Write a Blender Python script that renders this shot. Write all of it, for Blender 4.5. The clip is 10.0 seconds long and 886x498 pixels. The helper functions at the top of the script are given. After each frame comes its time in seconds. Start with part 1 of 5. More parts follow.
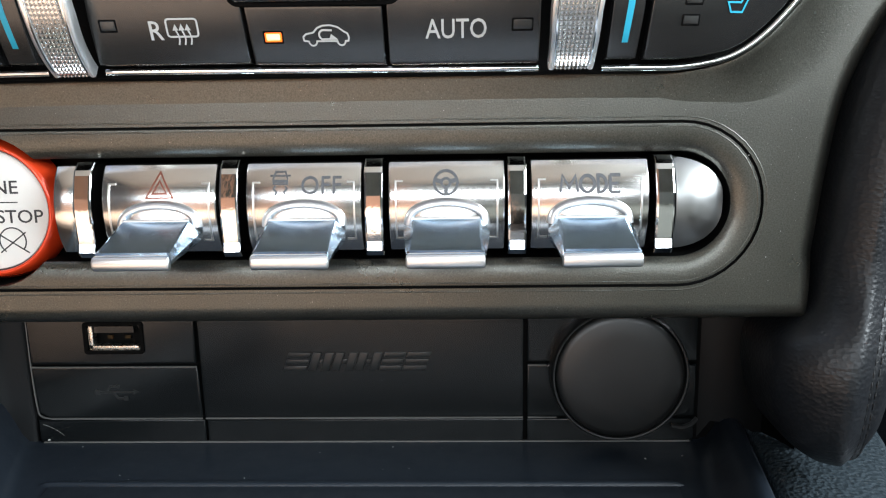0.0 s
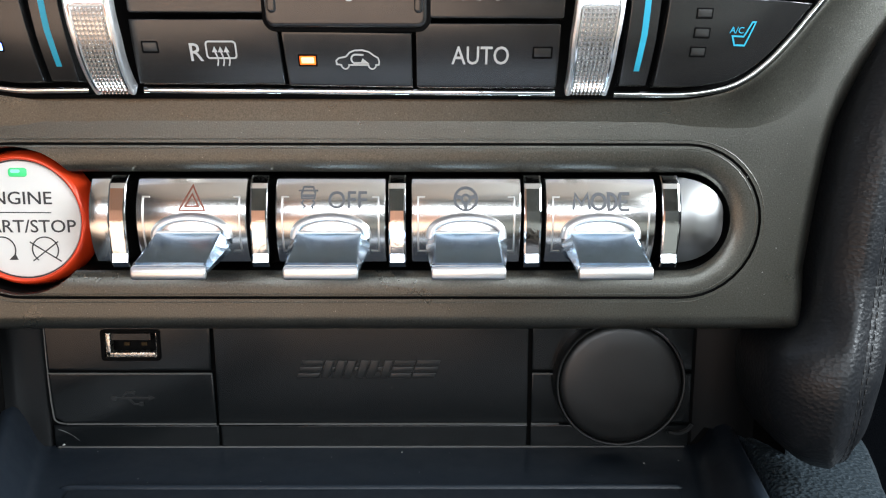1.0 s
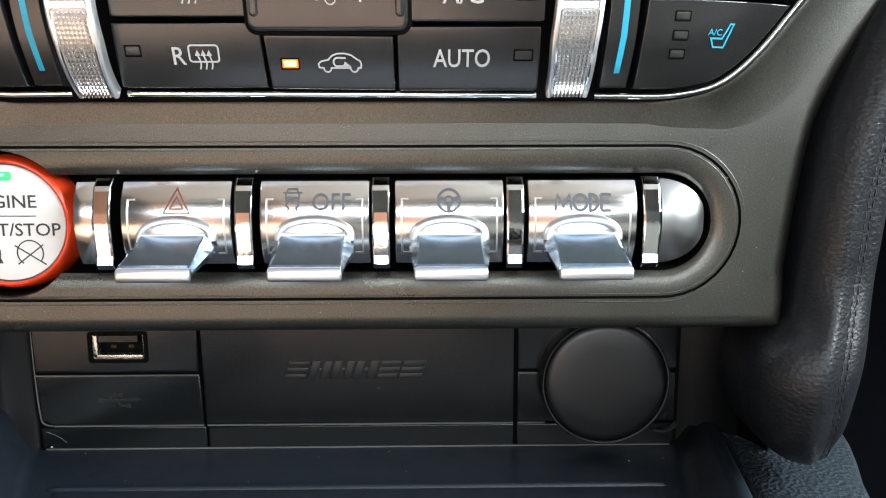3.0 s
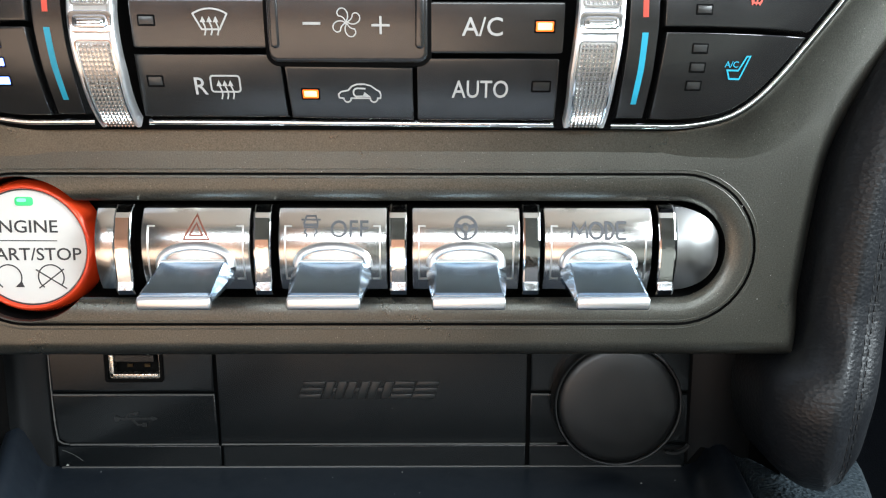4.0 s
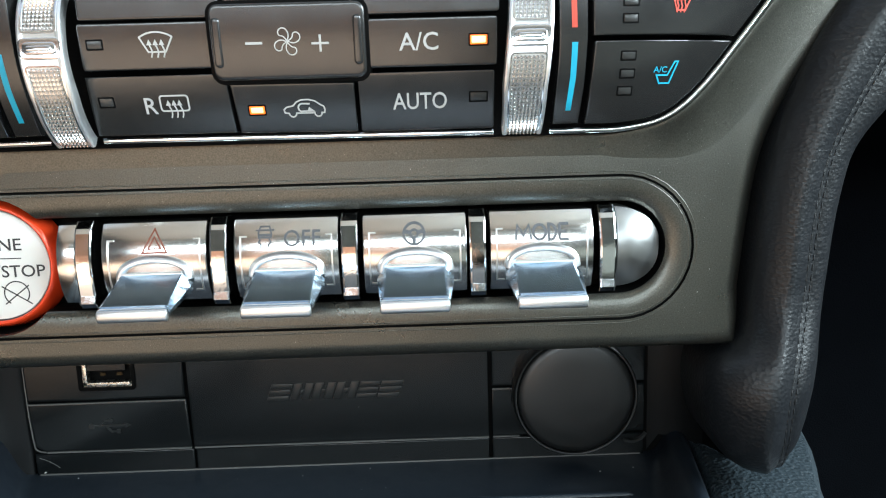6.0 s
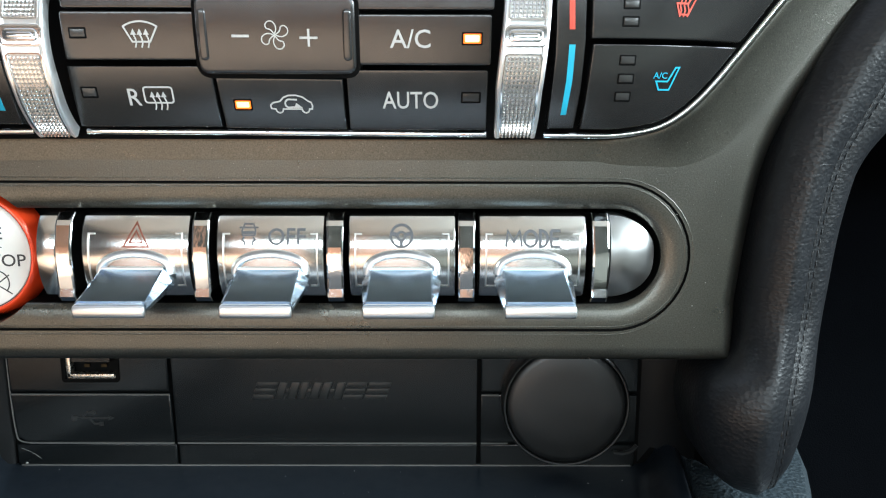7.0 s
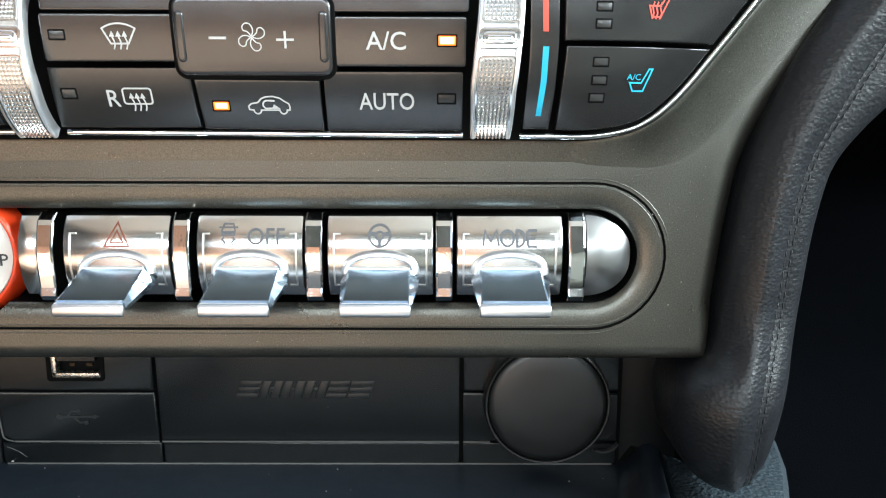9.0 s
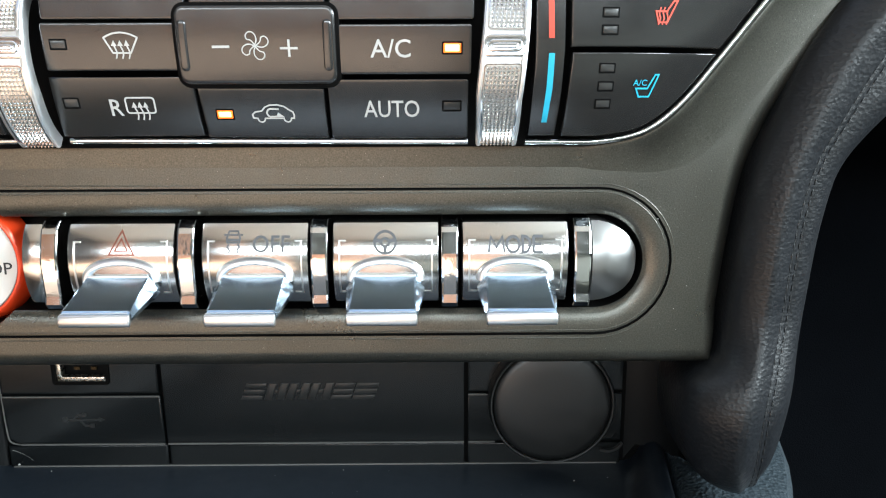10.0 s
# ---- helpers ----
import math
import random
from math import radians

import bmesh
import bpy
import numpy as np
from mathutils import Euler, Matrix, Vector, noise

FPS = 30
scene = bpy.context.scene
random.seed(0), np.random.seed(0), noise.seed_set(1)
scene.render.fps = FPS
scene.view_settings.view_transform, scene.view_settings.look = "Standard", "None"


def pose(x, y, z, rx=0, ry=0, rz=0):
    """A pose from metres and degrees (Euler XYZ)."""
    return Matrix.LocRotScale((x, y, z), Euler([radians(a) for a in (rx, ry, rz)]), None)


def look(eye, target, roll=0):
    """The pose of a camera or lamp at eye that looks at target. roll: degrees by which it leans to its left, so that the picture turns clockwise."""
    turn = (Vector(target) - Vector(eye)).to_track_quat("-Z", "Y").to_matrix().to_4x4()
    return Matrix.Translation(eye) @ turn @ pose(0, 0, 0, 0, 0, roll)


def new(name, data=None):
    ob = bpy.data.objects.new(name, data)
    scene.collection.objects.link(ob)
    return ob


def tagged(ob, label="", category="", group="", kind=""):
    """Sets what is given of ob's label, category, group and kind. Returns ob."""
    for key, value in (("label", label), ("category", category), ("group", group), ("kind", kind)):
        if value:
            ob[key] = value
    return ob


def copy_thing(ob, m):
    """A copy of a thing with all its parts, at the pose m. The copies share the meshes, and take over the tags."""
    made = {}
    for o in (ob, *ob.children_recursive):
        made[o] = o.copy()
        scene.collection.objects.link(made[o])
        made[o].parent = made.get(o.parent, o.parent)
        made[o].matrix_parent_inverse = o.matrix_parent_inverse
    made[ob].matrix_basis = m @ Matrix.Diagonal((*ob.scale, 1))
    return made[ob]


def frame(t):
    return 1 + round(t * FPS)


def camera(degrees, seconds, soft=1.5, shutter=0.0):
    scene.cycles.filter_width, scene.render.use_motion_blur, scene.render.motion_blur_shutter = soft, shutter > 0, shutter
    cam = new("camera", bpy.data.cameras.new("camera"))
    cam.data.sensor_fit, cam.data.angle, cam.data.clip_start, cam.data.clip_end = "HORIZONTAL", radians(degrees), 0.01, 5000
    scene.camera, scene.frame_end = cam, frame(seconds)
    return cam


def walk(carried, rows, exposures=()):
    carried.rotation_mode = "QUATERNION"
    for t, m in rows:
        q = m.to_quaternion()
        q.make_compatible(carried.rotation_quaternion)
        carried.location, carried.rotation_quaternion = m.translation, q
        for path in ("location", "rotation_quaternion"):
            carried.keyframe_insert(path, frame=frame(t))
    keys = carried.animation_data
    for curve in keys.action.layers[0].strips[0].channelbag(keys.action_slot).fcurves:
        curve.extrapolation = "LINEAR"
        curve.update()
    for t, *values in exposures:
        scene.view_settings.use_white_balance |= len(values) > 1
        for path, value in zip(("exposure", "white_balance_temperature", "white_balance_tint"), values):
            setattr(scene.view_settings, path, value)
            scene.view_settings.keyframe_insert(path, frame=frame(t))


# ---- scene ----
# Lengths below are in millimetres; MM turns them into metres.
MM = 0.001
cam = camera(61.3, 10.0, soft=1.15)
# seconds, eye x y z in millimetres, then the turn in degrees
PATH = [
    (0.0, 1.59, -140.12, 38.22, 79.77, 0.81, 1.43),
    (0.2, -4.12, -140.89, 38.39, 79.92, 0.04, 1.41),
    (0.3, -3.35, -141.24, 37.56, 80.06, 0.45, 2.76),
    (0.5, -4.89, -143.75, 37.54, 79.66, 0.72, 2.76),
    (0.8, -5.69, -147.96, 39.47, 80.37, -0.16, 0.49),
    (1.0, -6.88, -148.02, 39.75, 80.70, -0.10, -0.36),
    (1.2, -7.63, -148.78, 39.48, 81.04, -0.13, -0.76),
    (1.5, -9.13, -148.80, 38.82, 80.75, -0.59, -1.30),
    (2.0, -8.05, -149.21, 38.88, 80.64, -0.27, -1.30),
    (2.2, -7.61, -148.19, 38.95, 80.56, -0.30, -1.26),
    (3.3, -4.50, -149.28, 41.02, 80.67, 0.37, -0.73),
    (3.5, -6.50, -148.60, 41.81, 80.79, 0.47, -0.68),
    (3.7, -6.69, -150.05, 44.11, 80.97, 0.10, -0.65),
    (4.0, -7.48, -149.60, 45.23, 80.87, -0.11, -0.56),
    (4.2, -7.05, -149.67, 45.30, 80.72, -0.12, -0.49),
    (4.5, -7.05, -150.88, 47.63, 80.53, -0.36, -0.58),
    (5.0, -6.50, -153.01, 51.23, 80.18, -0.32, -0.64),
    (5.2, -4.44, -153.86, 49.93, 80.27, 0.03, -0.80),
    (5.5, -2.32, -155.67, 48.86, 80.20, 1.00, -1.27),
    (5.8, 1.29, -155.33, 47.80, 80.25, 2.20, -1.22),
    (6.0, 1.89, -155.21, 48.61, 80.24, 1.67, -1.23),
    (6.2, 5.55, -155.59, 49.41, 80.25, 0.71, -0.87),
    (7.3, 7.41, -149.69, 50.06, 79.61, -0.14, -0.07),
    (7.5, 10.51, -151.51, 49.52, 79.84, 0.36, 0.26),
    (7.8, 14.58, -149.88, 46.82, 79.54, 0.48, -0.11),
    (8.0, 13.26, -149.81, 46.89, 79.75, -0.01, 0.02),
    (8.2, 10.23, -148.42, 46.70, 79.58, -0.01, 0.04),
    (8.5, 9.67, -150.27, 48.81, 79.68, -0.15, -0.10),
    (9.0, 10.91, -152.33, 50.11, 79.78, -0.13, -0.15),
    (9.3, 9.21, -151.69, 53.66, 79.63, -0.28, -0.23),
    (9.5, 8.46, -150.00, 56.06, 79.64, -0.35, -0.01),
    (9.7, 8.96, -149.46, 53.06, 78.87, 0.43, -0.26),
    (10.0, 9.32, -151.22, 54.49, 78.55, 0.24, -0.40),
]
walk(cam, [(t, pose(x * MM, y * MM, z * MM, rx, ry, rz)) for t, x, y, z, rx, ry, rz in PATH],
     [(0.0, 1.05, 6460, 9.5), (0.5, 0.96, 6440, 9.5), (1.0, 1.0, 6480, 11), (2.0, 1.18, 6500, 11), (3.5, 1.16, 6530, 10.5), (4.5, 1.07, 6380, 5), (5.0, 1.07, 6330, 3.5), (6.0, 1.12, 6220, 3), (7.5, 1.22, 6380, 5), (9.0, 1.44, 6420, 5.5), (10.0, 1.35, 6440, 6)])

# ---- light ----
scene.view_settings.exposure = 0.9
SUN_ELEVATION, SUN_AZIMUTH = 44.0, 12.0
world = bpy.data.worlds.new("sky")
scene.world = world
world.use_nodes = True
wn = world.node_tree.nodes
sky = wn.new("ShaderNodeTexSky")
sky.sky_type, sky.sun_disc = "NISHITA", False
sky.sun_elevation, sky.sun_rotation = radians(SUN_ELEVATION), radians(SUN_AZIMUTH)
hazy = wn.new("ShaderNodeHueSaturation")
hazy.inputs["Saturation"].default_value = 0.42
world.node_tree.links.new(sky.outputs[0], hazy.inputs["Color"])
world.node_tree.links.new(hazy.outputs[0], wn["Background"].inputs[0])
wn["Background"].inputs[1].default_value = 0.19

sun_data = bpy.data.lights.new("sun", "SUN")
sun_data.energy, sun_data.angle, sun_data.color = 4.6, radians(0.5), (1.0, 0.975, 0.95)
sun = new("sun", sun_data)
az = radians(SUN_AZIMUTH)
to_sun = Vector((math.sin(az) * math.cos(radians(SUN_ELEVATION)), math.cos(az) * math.cos(radians(SUN_ELEVATION)), math.sin(radians(SUN_ELEVATION))))
sun.matrix_world = look(to_sun * 3, (0, 0, 0))


def window_light(name, eye, target, w, h, watts, colour):
    d = bpy.data.lights.new(name, "AREA")
    d.shape, d.size, d.size_y, d.energy, d.color = "RECTANGLE", w, h, watts, colour
    ob = new(name, d)
    ob.matrix_world = look(eye, target)
    return ob


# daylight that falls in through the openings of the cabin
window_light("window_light", (0.76, -0.28, 0.36), (0.0, -0.1, 0.0), 0.8, 0.34, 10.5, (0.86, 0.95, 1.0))
window_light("rear_window_light", (-0.02, -1.07, 0.28), (-0.02, 0, 0.0), 1.2, 0.11, 2.7, (0.87, 0.95, 1.0))


# ---- materials ----
def material(name, colour, rough=0.5, metal=0.0, coat=0.0, spec=0.5):
    m = bpy.data.materials.new(name)
    m.use_nodes = True
    b = m.node_tree.nodes["Principled BSDF"]
    b.inputs["Base Color"].default_value = (*colour, 1)
    b.inputs["Roughness"].default_value = rough
    b.inputs["Metallic"].default_value = metal
    b.inputs["Specular IOR Level"].default_value = spec
    b.inputs["Coat Weight"].default_value = coat
    b.inputs["Coat Roughness"].default_value = 0.2
    return m


def node(m, kind, **values):
    n = m.node_tree.nodes.new(kind)
    for key, value in values.items():
        n.inputs[key.replace("_", " ")].default_value = value
    return n


def link(m, a, b):
    m.node_tree.links.new(a, b)


def coords(m, stretch=(1, 1, 1)):
    """Object space in millimetres."""
    tc = node(m, "ShaderNodeTexCoord")
    mp = node(m, "ShaderNodeMapping")
    mp.inputs["Scale"].default_value = [1000 * s for s in stretch]
    link(m, tc.outputs["Object"], mp.inputs["Vector"])
    return mp.outputs["Vector"]


def varied(m, colour, amount=0.25, scale=0.05, stretch=(1, 1, 1), grain=0.12, grain_scale=3.0):
    """Base colour that drifts over a few centimetres, with a fine grain on top."""
    b = m.node_tree.nodes["Principled BSDF"]
    v = coords(m, stretch)
    big = node(m, "ShaderNodeTexNoise", Scale=scale, Detail=4.0, Roughness=0.6)
    fine = node(m, "ShaderNodeTexNoise", Scale=grain_scale, Detail=3.0, Roughness=0.7)
    link(m, v, big.inputs["Vector"]), link(m, v, fine.inputs["Vector"])
    mix = node(m, "ShaderNodeMath")
    mix.operation = "MULTIPLY_ADD"
    mix.inputs[1].default_value = amount * 2
    mix.inputs[2].default_value = 1 - amount
    link(m, big.outputs["Fac"], mix.inputs[0])
    add = node(m, "ShaderNodeMath")
    add.operation = "MULTIPLY_ADD"
    add.inputs[1].default_value = grain * 2
    add.inputs[2].default_value = 1 - grain
    link(m, fine.outputs["Fac"], add.inputs[0])
    mul = node(m, "ShaderNodeMath")
    mul.operation = "MULTIPLY"
    link(m, mix.outputs[0], mul.inputs[0]), link(m, add.outputs[0], mul.inputs[1])
    vm = node(m, "ShaderNodeVectorMath")
    vm.operation = "SCALE"
    vm.inputs[0].default_value = colour
    link(m, mul.outputs[0], vm.inputs["Scale"])
    link(m, vm.outputs["Vector"], b.inputs["Base Color"])
    return m


def rough_map(m, low, high, scale=0.2, stretch=(1, 1, 1)):
    b = m.node_tree.nodes["Principled BSDF"]
    n = node(m, "ShaderNodeTexNoise", Scale=scale, Detail=5.0, Roughness=0.65)
    link(m, coords(m, stretch), n.inputs["Vector"])
    r = node(m, "ShaderNodeMapRange")
    for key, value in (("From Min", 0.3), ("From Max", 0.7), ("To Min", low), ("To Max", high)):
        r.inputs[key].default_value = value
    link(m, n.outputs["Fac"], r.inputs["Value"])
    link(m, r.outputs["Result"], b.inputs["Roughness"])
    return m


def relief(m, kind="noise", scale=2.0, depth=0.05, strength=1.0, stretch=(1, 1, 1), scale2=0.0, depth2=0.0):
    """Fine relief; depth in millimetres."""
    b = m.node_tree.nodes["Principled BSDF"]
    v = coords(m, stretch)
    last = None
    for k, s, d in ((kind, scale, depth), ("noise", scale2, depth2)):
        if not d:
            continue
        if k == "creases":
            n = node(m, "ShaderNodeTexVoronoi", Scale=s)
            n.feature = "DISTANCE_TO_EDGE"
            r = node(m, "ShaderNodeMapRange")
            r.interpolation_type = "SMOOTHSTEP"
            for key_name, value in (("From Min", 0.0), ("From Max", 0.5), ("To Min", 0.0), ("To Max", 1.0)):
                r.inputs[key_name].default_value = value
            link(m, n.outputs["Distance"], r.inputs["Value"])
            out = r.outputs["Result"]
        elif k == "cells":
            n = node(m, "ShaderNodeTexVoronoi", Scale=s)
            n.feature = "SMOOTH_F1"
            n.inputs["Smoothness"].default_value = 0.4
            out = n.outputs["Distance"]
        else:
            n = node(m, "ShaderNodeTexNoise", Scale=s, Detail=3.0, Roughness=0.6)
            out = n.outputs["Fac"]
        link(m, v, n.inputs["Vector"])
        bump = node(m, "ShaderNodeBump", Strength=strength, Distance=d * MM)
        link(m, out, bump.inputs["Height"])
        if last:
            link(m, last, bump.inputs["Normal"])
        last = bump.outputs["Normal"]
    link(m, last, b.inputs["Normal"])
    link(m, last, b.inputs["Coat Normal"])
    return m


def wrinkled(m, scale=0.5, depth=0.3, stretch=(0.3, 0.3, 1.3)):
    """Shallow creases that run across the padding, under the fine relief that is there already."""
    b = m.node_tree.nodes["Principled BSDF"]
    n = node(m, "ShaderNodeTexNoise", Scale=scale, Detail=2.0, Roughness=0.5, Distortion=0.6)
    link(m, coords(m, stretch), n.inputs["Vector"])
    fold = node(m, "ShaderNodeMapRange")
    fold.interpolation_type = "SMOOTHSTEP"
    for key_name, value in (("From Min", 0.36), ("From Max", 0.52), ("To Min", 0.0), ("To Max", 1.0)):
        fold.inputs[key_name].default_value = value
    link(m, n.outputs["Fac"], fold.inputs["Value"])
    bump = node(m, "ShaderNodeBump", Strength=0.8, Distance=depth * MM)
    link(m, fold.outputs["Result"], bump.inputs["Height"])
    link(m, b.inputs["Normal"].links[0].from_socket, bump.inputs["Normal"])
    link(m, bump.outputs["Normal"], b.inputs["Normal"])
    return m


def dusty(m, scale=0.28, size=0.035, share=0.55, colour=(0.42, 0.41, 0.39)):
    """Sparse pale specks of dust."""
    b = m.node_tree.nodes["Principled BSDF"]
    v = node(m, "ShaderNodeTexVoronoi", Scale=scale)
    link(m, coords(m), v.inputs["Vector"])
    near = node(m, "ShaderNodeMapRange")
    for key_name, value in (("From Min", size), ("From Max", size * 0.5), ("To Min", 0.0), ("To Max", 1.0)):
        near.inputs[key_name].default_value = value
    link(m, v.outputs["Distance"], near.inputs["Value"])
    pick = node(m, "ShaderNodeSeparateColor")
    link(m, v.outputs["Color"], pick.inputs[0])
    some = node(m, "ShaderNodeMath")
    some.operation = "GREATER_THAN"
    some.inputs[1].default_value = share
    link(m, pick.outputs[0], some.inputs[0])
    both = node(m, "ShaderNodeMath")
    both.operation = "MULTIPLY"
    link(m, near.outputs["Result"], both.inputs[0]), link(m, some.outputs[0], both.inputs[1])
    mix = node(m, "ShaderNodeMix")
    mix.data_type = "RGBA"
    old = b.inputs["Base Color"].links[0].from_socket
    link(m, both.outputs[0], mix.inputs["Factor"])
    link(m, old, mix.inputs[6])
    mix.inputs[7].default_value = (*colour, 1)
    link(m, mix.outputs[2], b.inputs["Base Color"])
    return m


def glow(name, colour, strength):
    m = material(name, colour, 0.3)
    b = m.node_tree.nodes["Principled BSDF"]
    b.inputs["Emission Color"].default_value = (*colour, 1)
    b.inputs["Emission Strength"].default_value = strength
    return m


PANEL = relief(rough_map(varied(material("grey_olive_satin_paint", (0.13, 0.13, 0.11), 0.3, 0.8, 0.5), (0.090, 0.089, 0.076), 0.12, 0.03, (1, 1, 1), 0.75, 3.2), 0.25, 0.36, 0.06), scale=3.6, depth=0.045, strength=0.9)
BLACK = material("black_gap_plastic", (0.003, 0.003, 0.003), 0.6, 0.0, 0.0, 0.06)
KEYCAP = relief(rough_map(varied(material("charcoal_key_plastic", (0.018, 0.018, 0.018), 0.26, 0.0, 0.38, 0.7), (0.018, 0.018, 0.0178), 0.1, 0.06, (1, 1, 1), 0.08, 4.0), 0.20, 0.27, 0.2), scale=4.0, depth=0.006, strength=0.5)
CHROME = relief(rough_map(material("polished_chrome", (0.86, 0.87, 0.88), 0.06, 1.0), 0.05, 0.11, 0.5), scale=0.4, depth=0.06, strength=0.5)
DOME = rough_map(material("soft_satin_metal", (0.37, 0.37, 0.365), 0.38, 1.0), 0.30, 0.42, 0.4)
RIM = rough_map(material("bright_rolled_metal", (0.86, 0.86, 0.86), 0.16, 1.0), 0.13, 0.2, 0.8)
SATIN = relief(rough_map(varied(material("brushed_satin_metal", (0.76, 0.74, 0.71), 0.2, 1.0), (0.76, 0.74, 0.71), 0.04, 0.3, (1, 1, 1), 0.06, 4.0), 0.15, 0.22, 0.5, (0.1, 1, 3)), scale=3.0, depth=0.003, strength=0.4, stretch=(0.12, 1, 3))
# paddle colour carries a blue tint that stands in for reflected sky
PADDLE = rough_map(material("sky_tinted_paddle_metal", (0.54, 0.69, 0.84), 0.2, 1.0), 0.17, 0.24, 0.5)
WHEEL = rough_map(material("bright_satin_wheel", (0.88, 0.88, 0.875), 0.4, 1.0), 0.36, 0.48, 0.7)
BRACKET = material("bright_raised_edge", (0.80, 0.80, 0.79), 0.34, 1.0)
ENGRAVED = material("etched_grey_metal", (0.105, 0.11, 0.12), 0.5, 0.25)
ETCH_RED = material("etched_dull_red", (0.24, 0.085, 0.06), 0.42, 0.5)
PRINT = material("white_symbol_print", (0.50, 0.50, 0.49), 0.5)
RED_PRINT = material("red_symbol_print", (0.70, 0.08, 0.05), 0.45)
BLUE_PRINT = material("blue_symbol_print", (0.03, 0.42, 0.62), 0.45)
INK = material("dark_grey_ink", (0.035, 0.035, 0.038), 0.5)
LED_OFF = material("smoked_lens", (0.034, 0.034, 0.033), 0.25)
AMBER = glow("lit_amber_lens", (1.0, 0.15, 0.01), 0.8)
AMBER_CORE = glow("lit_amber_core", (1.0, 0.66, 0.36), 0.6)
BLUE_CORE = glow("lit_blue_core", (0.42, 0.56, 1.0), 2.0)
BLUE_LED = glow("lit_blue_lens", (0.12, 0.22, 1.0), 4.5)
GREEN_LED = glow("lit_green_lens", (0.03, 0.42, 0.14), 0.45)
GREEN_CORE = glow("lit_green_core", (0.20, 0.85, 0.42), 0.5)
FACE_WHITE = rough_map(varied(material("white_button_plastic", (0.74, 0.73, 0.70), 0.35), (0.74, 0.73, 0.70), 0.03, 0.1, (1, 1, 1), 0.03, 5.0), 0.3, 0.42, 0.3)
RED_GLOSS = rough_map(material("glossy_red_metallic_paint", (0.82, 0.06, 0.014), 0.16, 0.3, 0.6), 0.12, 0.24, 0.4)
BIN = relief(rough_map(varied(material("black_bin_plastic", (0.009, 0.009, 0.009), 0.34, 0.0, 0.0, 0.42), (0.0072, 0.0084, 0.0090), 0.15, 0.04, (1, 1, 1), 0.1, 4.0), 0.17, 0.25, 0.1), scale=1.6, depth=0.02, strength=0.6)
BIN_SIDE = relief(varied(material("matt_black_bin_plastic", (0.007, 0.0075, 0.008), 0.5, 0.0, 0.0, 0.25), (0.007, 0.0075, 0.008), 0.2, 0.05), scale=2.0, depth=0.03, strength=0.6)
EMBOSS = material("black_embossed_plastic", (0.022, 0.0225, 0.0225), 0.3, 0.0, 0.0, 0.42)
EDGE = material("pale_edge_plastic", (0.13, 0.128, 0.122), 0.4)
CAP = relief(rough_map(varied(material("soft_black_cap", (0.009, 0.009, 0.009), 0.42, 0.0, 0.0, 0.75), (0.0085, 0.009, 0.009), 0.1, 0.06, (1, 1, 1), 0.08, 4.0), 0.36, 0.46, 0.2), scale=4.0, depth=0.008, strength=0.5)
TRAY = relief(rough_map(varied(material("blue_black_tray_plastic", (0.011, 0.015, 0.021), 0.4), (0.013, 0.0185, 0.0265), 0.15, 0.03, (1, 1, 1), 0.12, 3.0), 0.33, 0.5, 0.1), scale=4.0, depth=0.012, strength=0.6)
GRAIN = relief(varied(material("grained_console_vinyl", (0.034, 0.045, 0.053), 0.33), (0.034, 0.045, 0.053), 0.15, 0.05, (1, 1, 1), 0.2, 1.2), "cells", 0.95, 0.34, 1.0, (1, 1, 1.6), 2.5, 0.06)
LEATHER = relief(rough_map(varied(material("charcoal_grained_leather", (0.03, 0.03, 0.03), 0.45, 0.0, 0.0, 0.4), (0.0092, 0.0103, 0.0122), 0.12, 0.04, (1, 1, 1), 0.25, 1.2), 0.35, 0.45, 0.3), "cells", 1.35, 0.085, 0.9, (0.8, 0.8, 1.0), 0.0, 0.0)
THREAD = relief(material("dark_stitch_thread", (0.011, 0.012, 0.014), 0.6), scale=6.0, depth=0.05)
USB_METAL = rough_map(material("tinned_usb_shell", (0.80, 0.77, 0.70), 0.25, 1.0), 0.2, 0.35, 1.0)
COPPER = material("dull_bronze_contact", (0.05, 0.036, 0.02), 0.45, 1.0)
DUST = material("pale_lint", (0.45, 0.44, 0.42), 0.9)
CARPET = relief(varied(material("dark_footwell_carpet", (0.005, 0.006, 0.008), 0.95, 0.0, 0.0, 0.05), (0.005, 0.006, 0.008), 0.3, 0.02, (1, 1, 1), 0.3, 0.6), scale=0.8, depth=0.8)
BROWN = relief(varied(material("saddle_brown_upholstery", (0.34, 0.18, 0.112), 0.6), (0.34, 0.18, 0.112), 0.2, 0.01, (1, 1, 1), 0.1, 0.5), scale=0.5, depth=0.4)
HEADLINER = relief(varied(material("beige_headliner_cloth", (0.43, 0.425, 0.405), 0.9), (0.43, 0.425, 0.405), 0.08, 0.01), scale=1.0, depth=0.3)
BEIGE = relief(varied(material("grey_beige_floor_carpet", (0.20, 0.19, 0.175), 0.9), (0.20, 0.19, 0.175), 0.15, 0.01), scale=0.6, depth=0.6)
# TAN and OLIVE colour the unseen reflector slabs behind the viewpoint
TAN = relief(varied(material("tan_reflector_slab", (0.67, 0.475, 0.345), 0.55), (0.67, 0.475, 0.345), 0.12, 0.01, (1, 1, 1), 0.1, 0.5), scale=0.5, depth=0.3)
OLIVE = relief(varied(material("grey_olive_reflector_slab", (0.048, 0.052, 0.043), 0.8), (0.048, 0.052, 0.043), 0.15, 0.01), scale=0.6, depth=0.4)
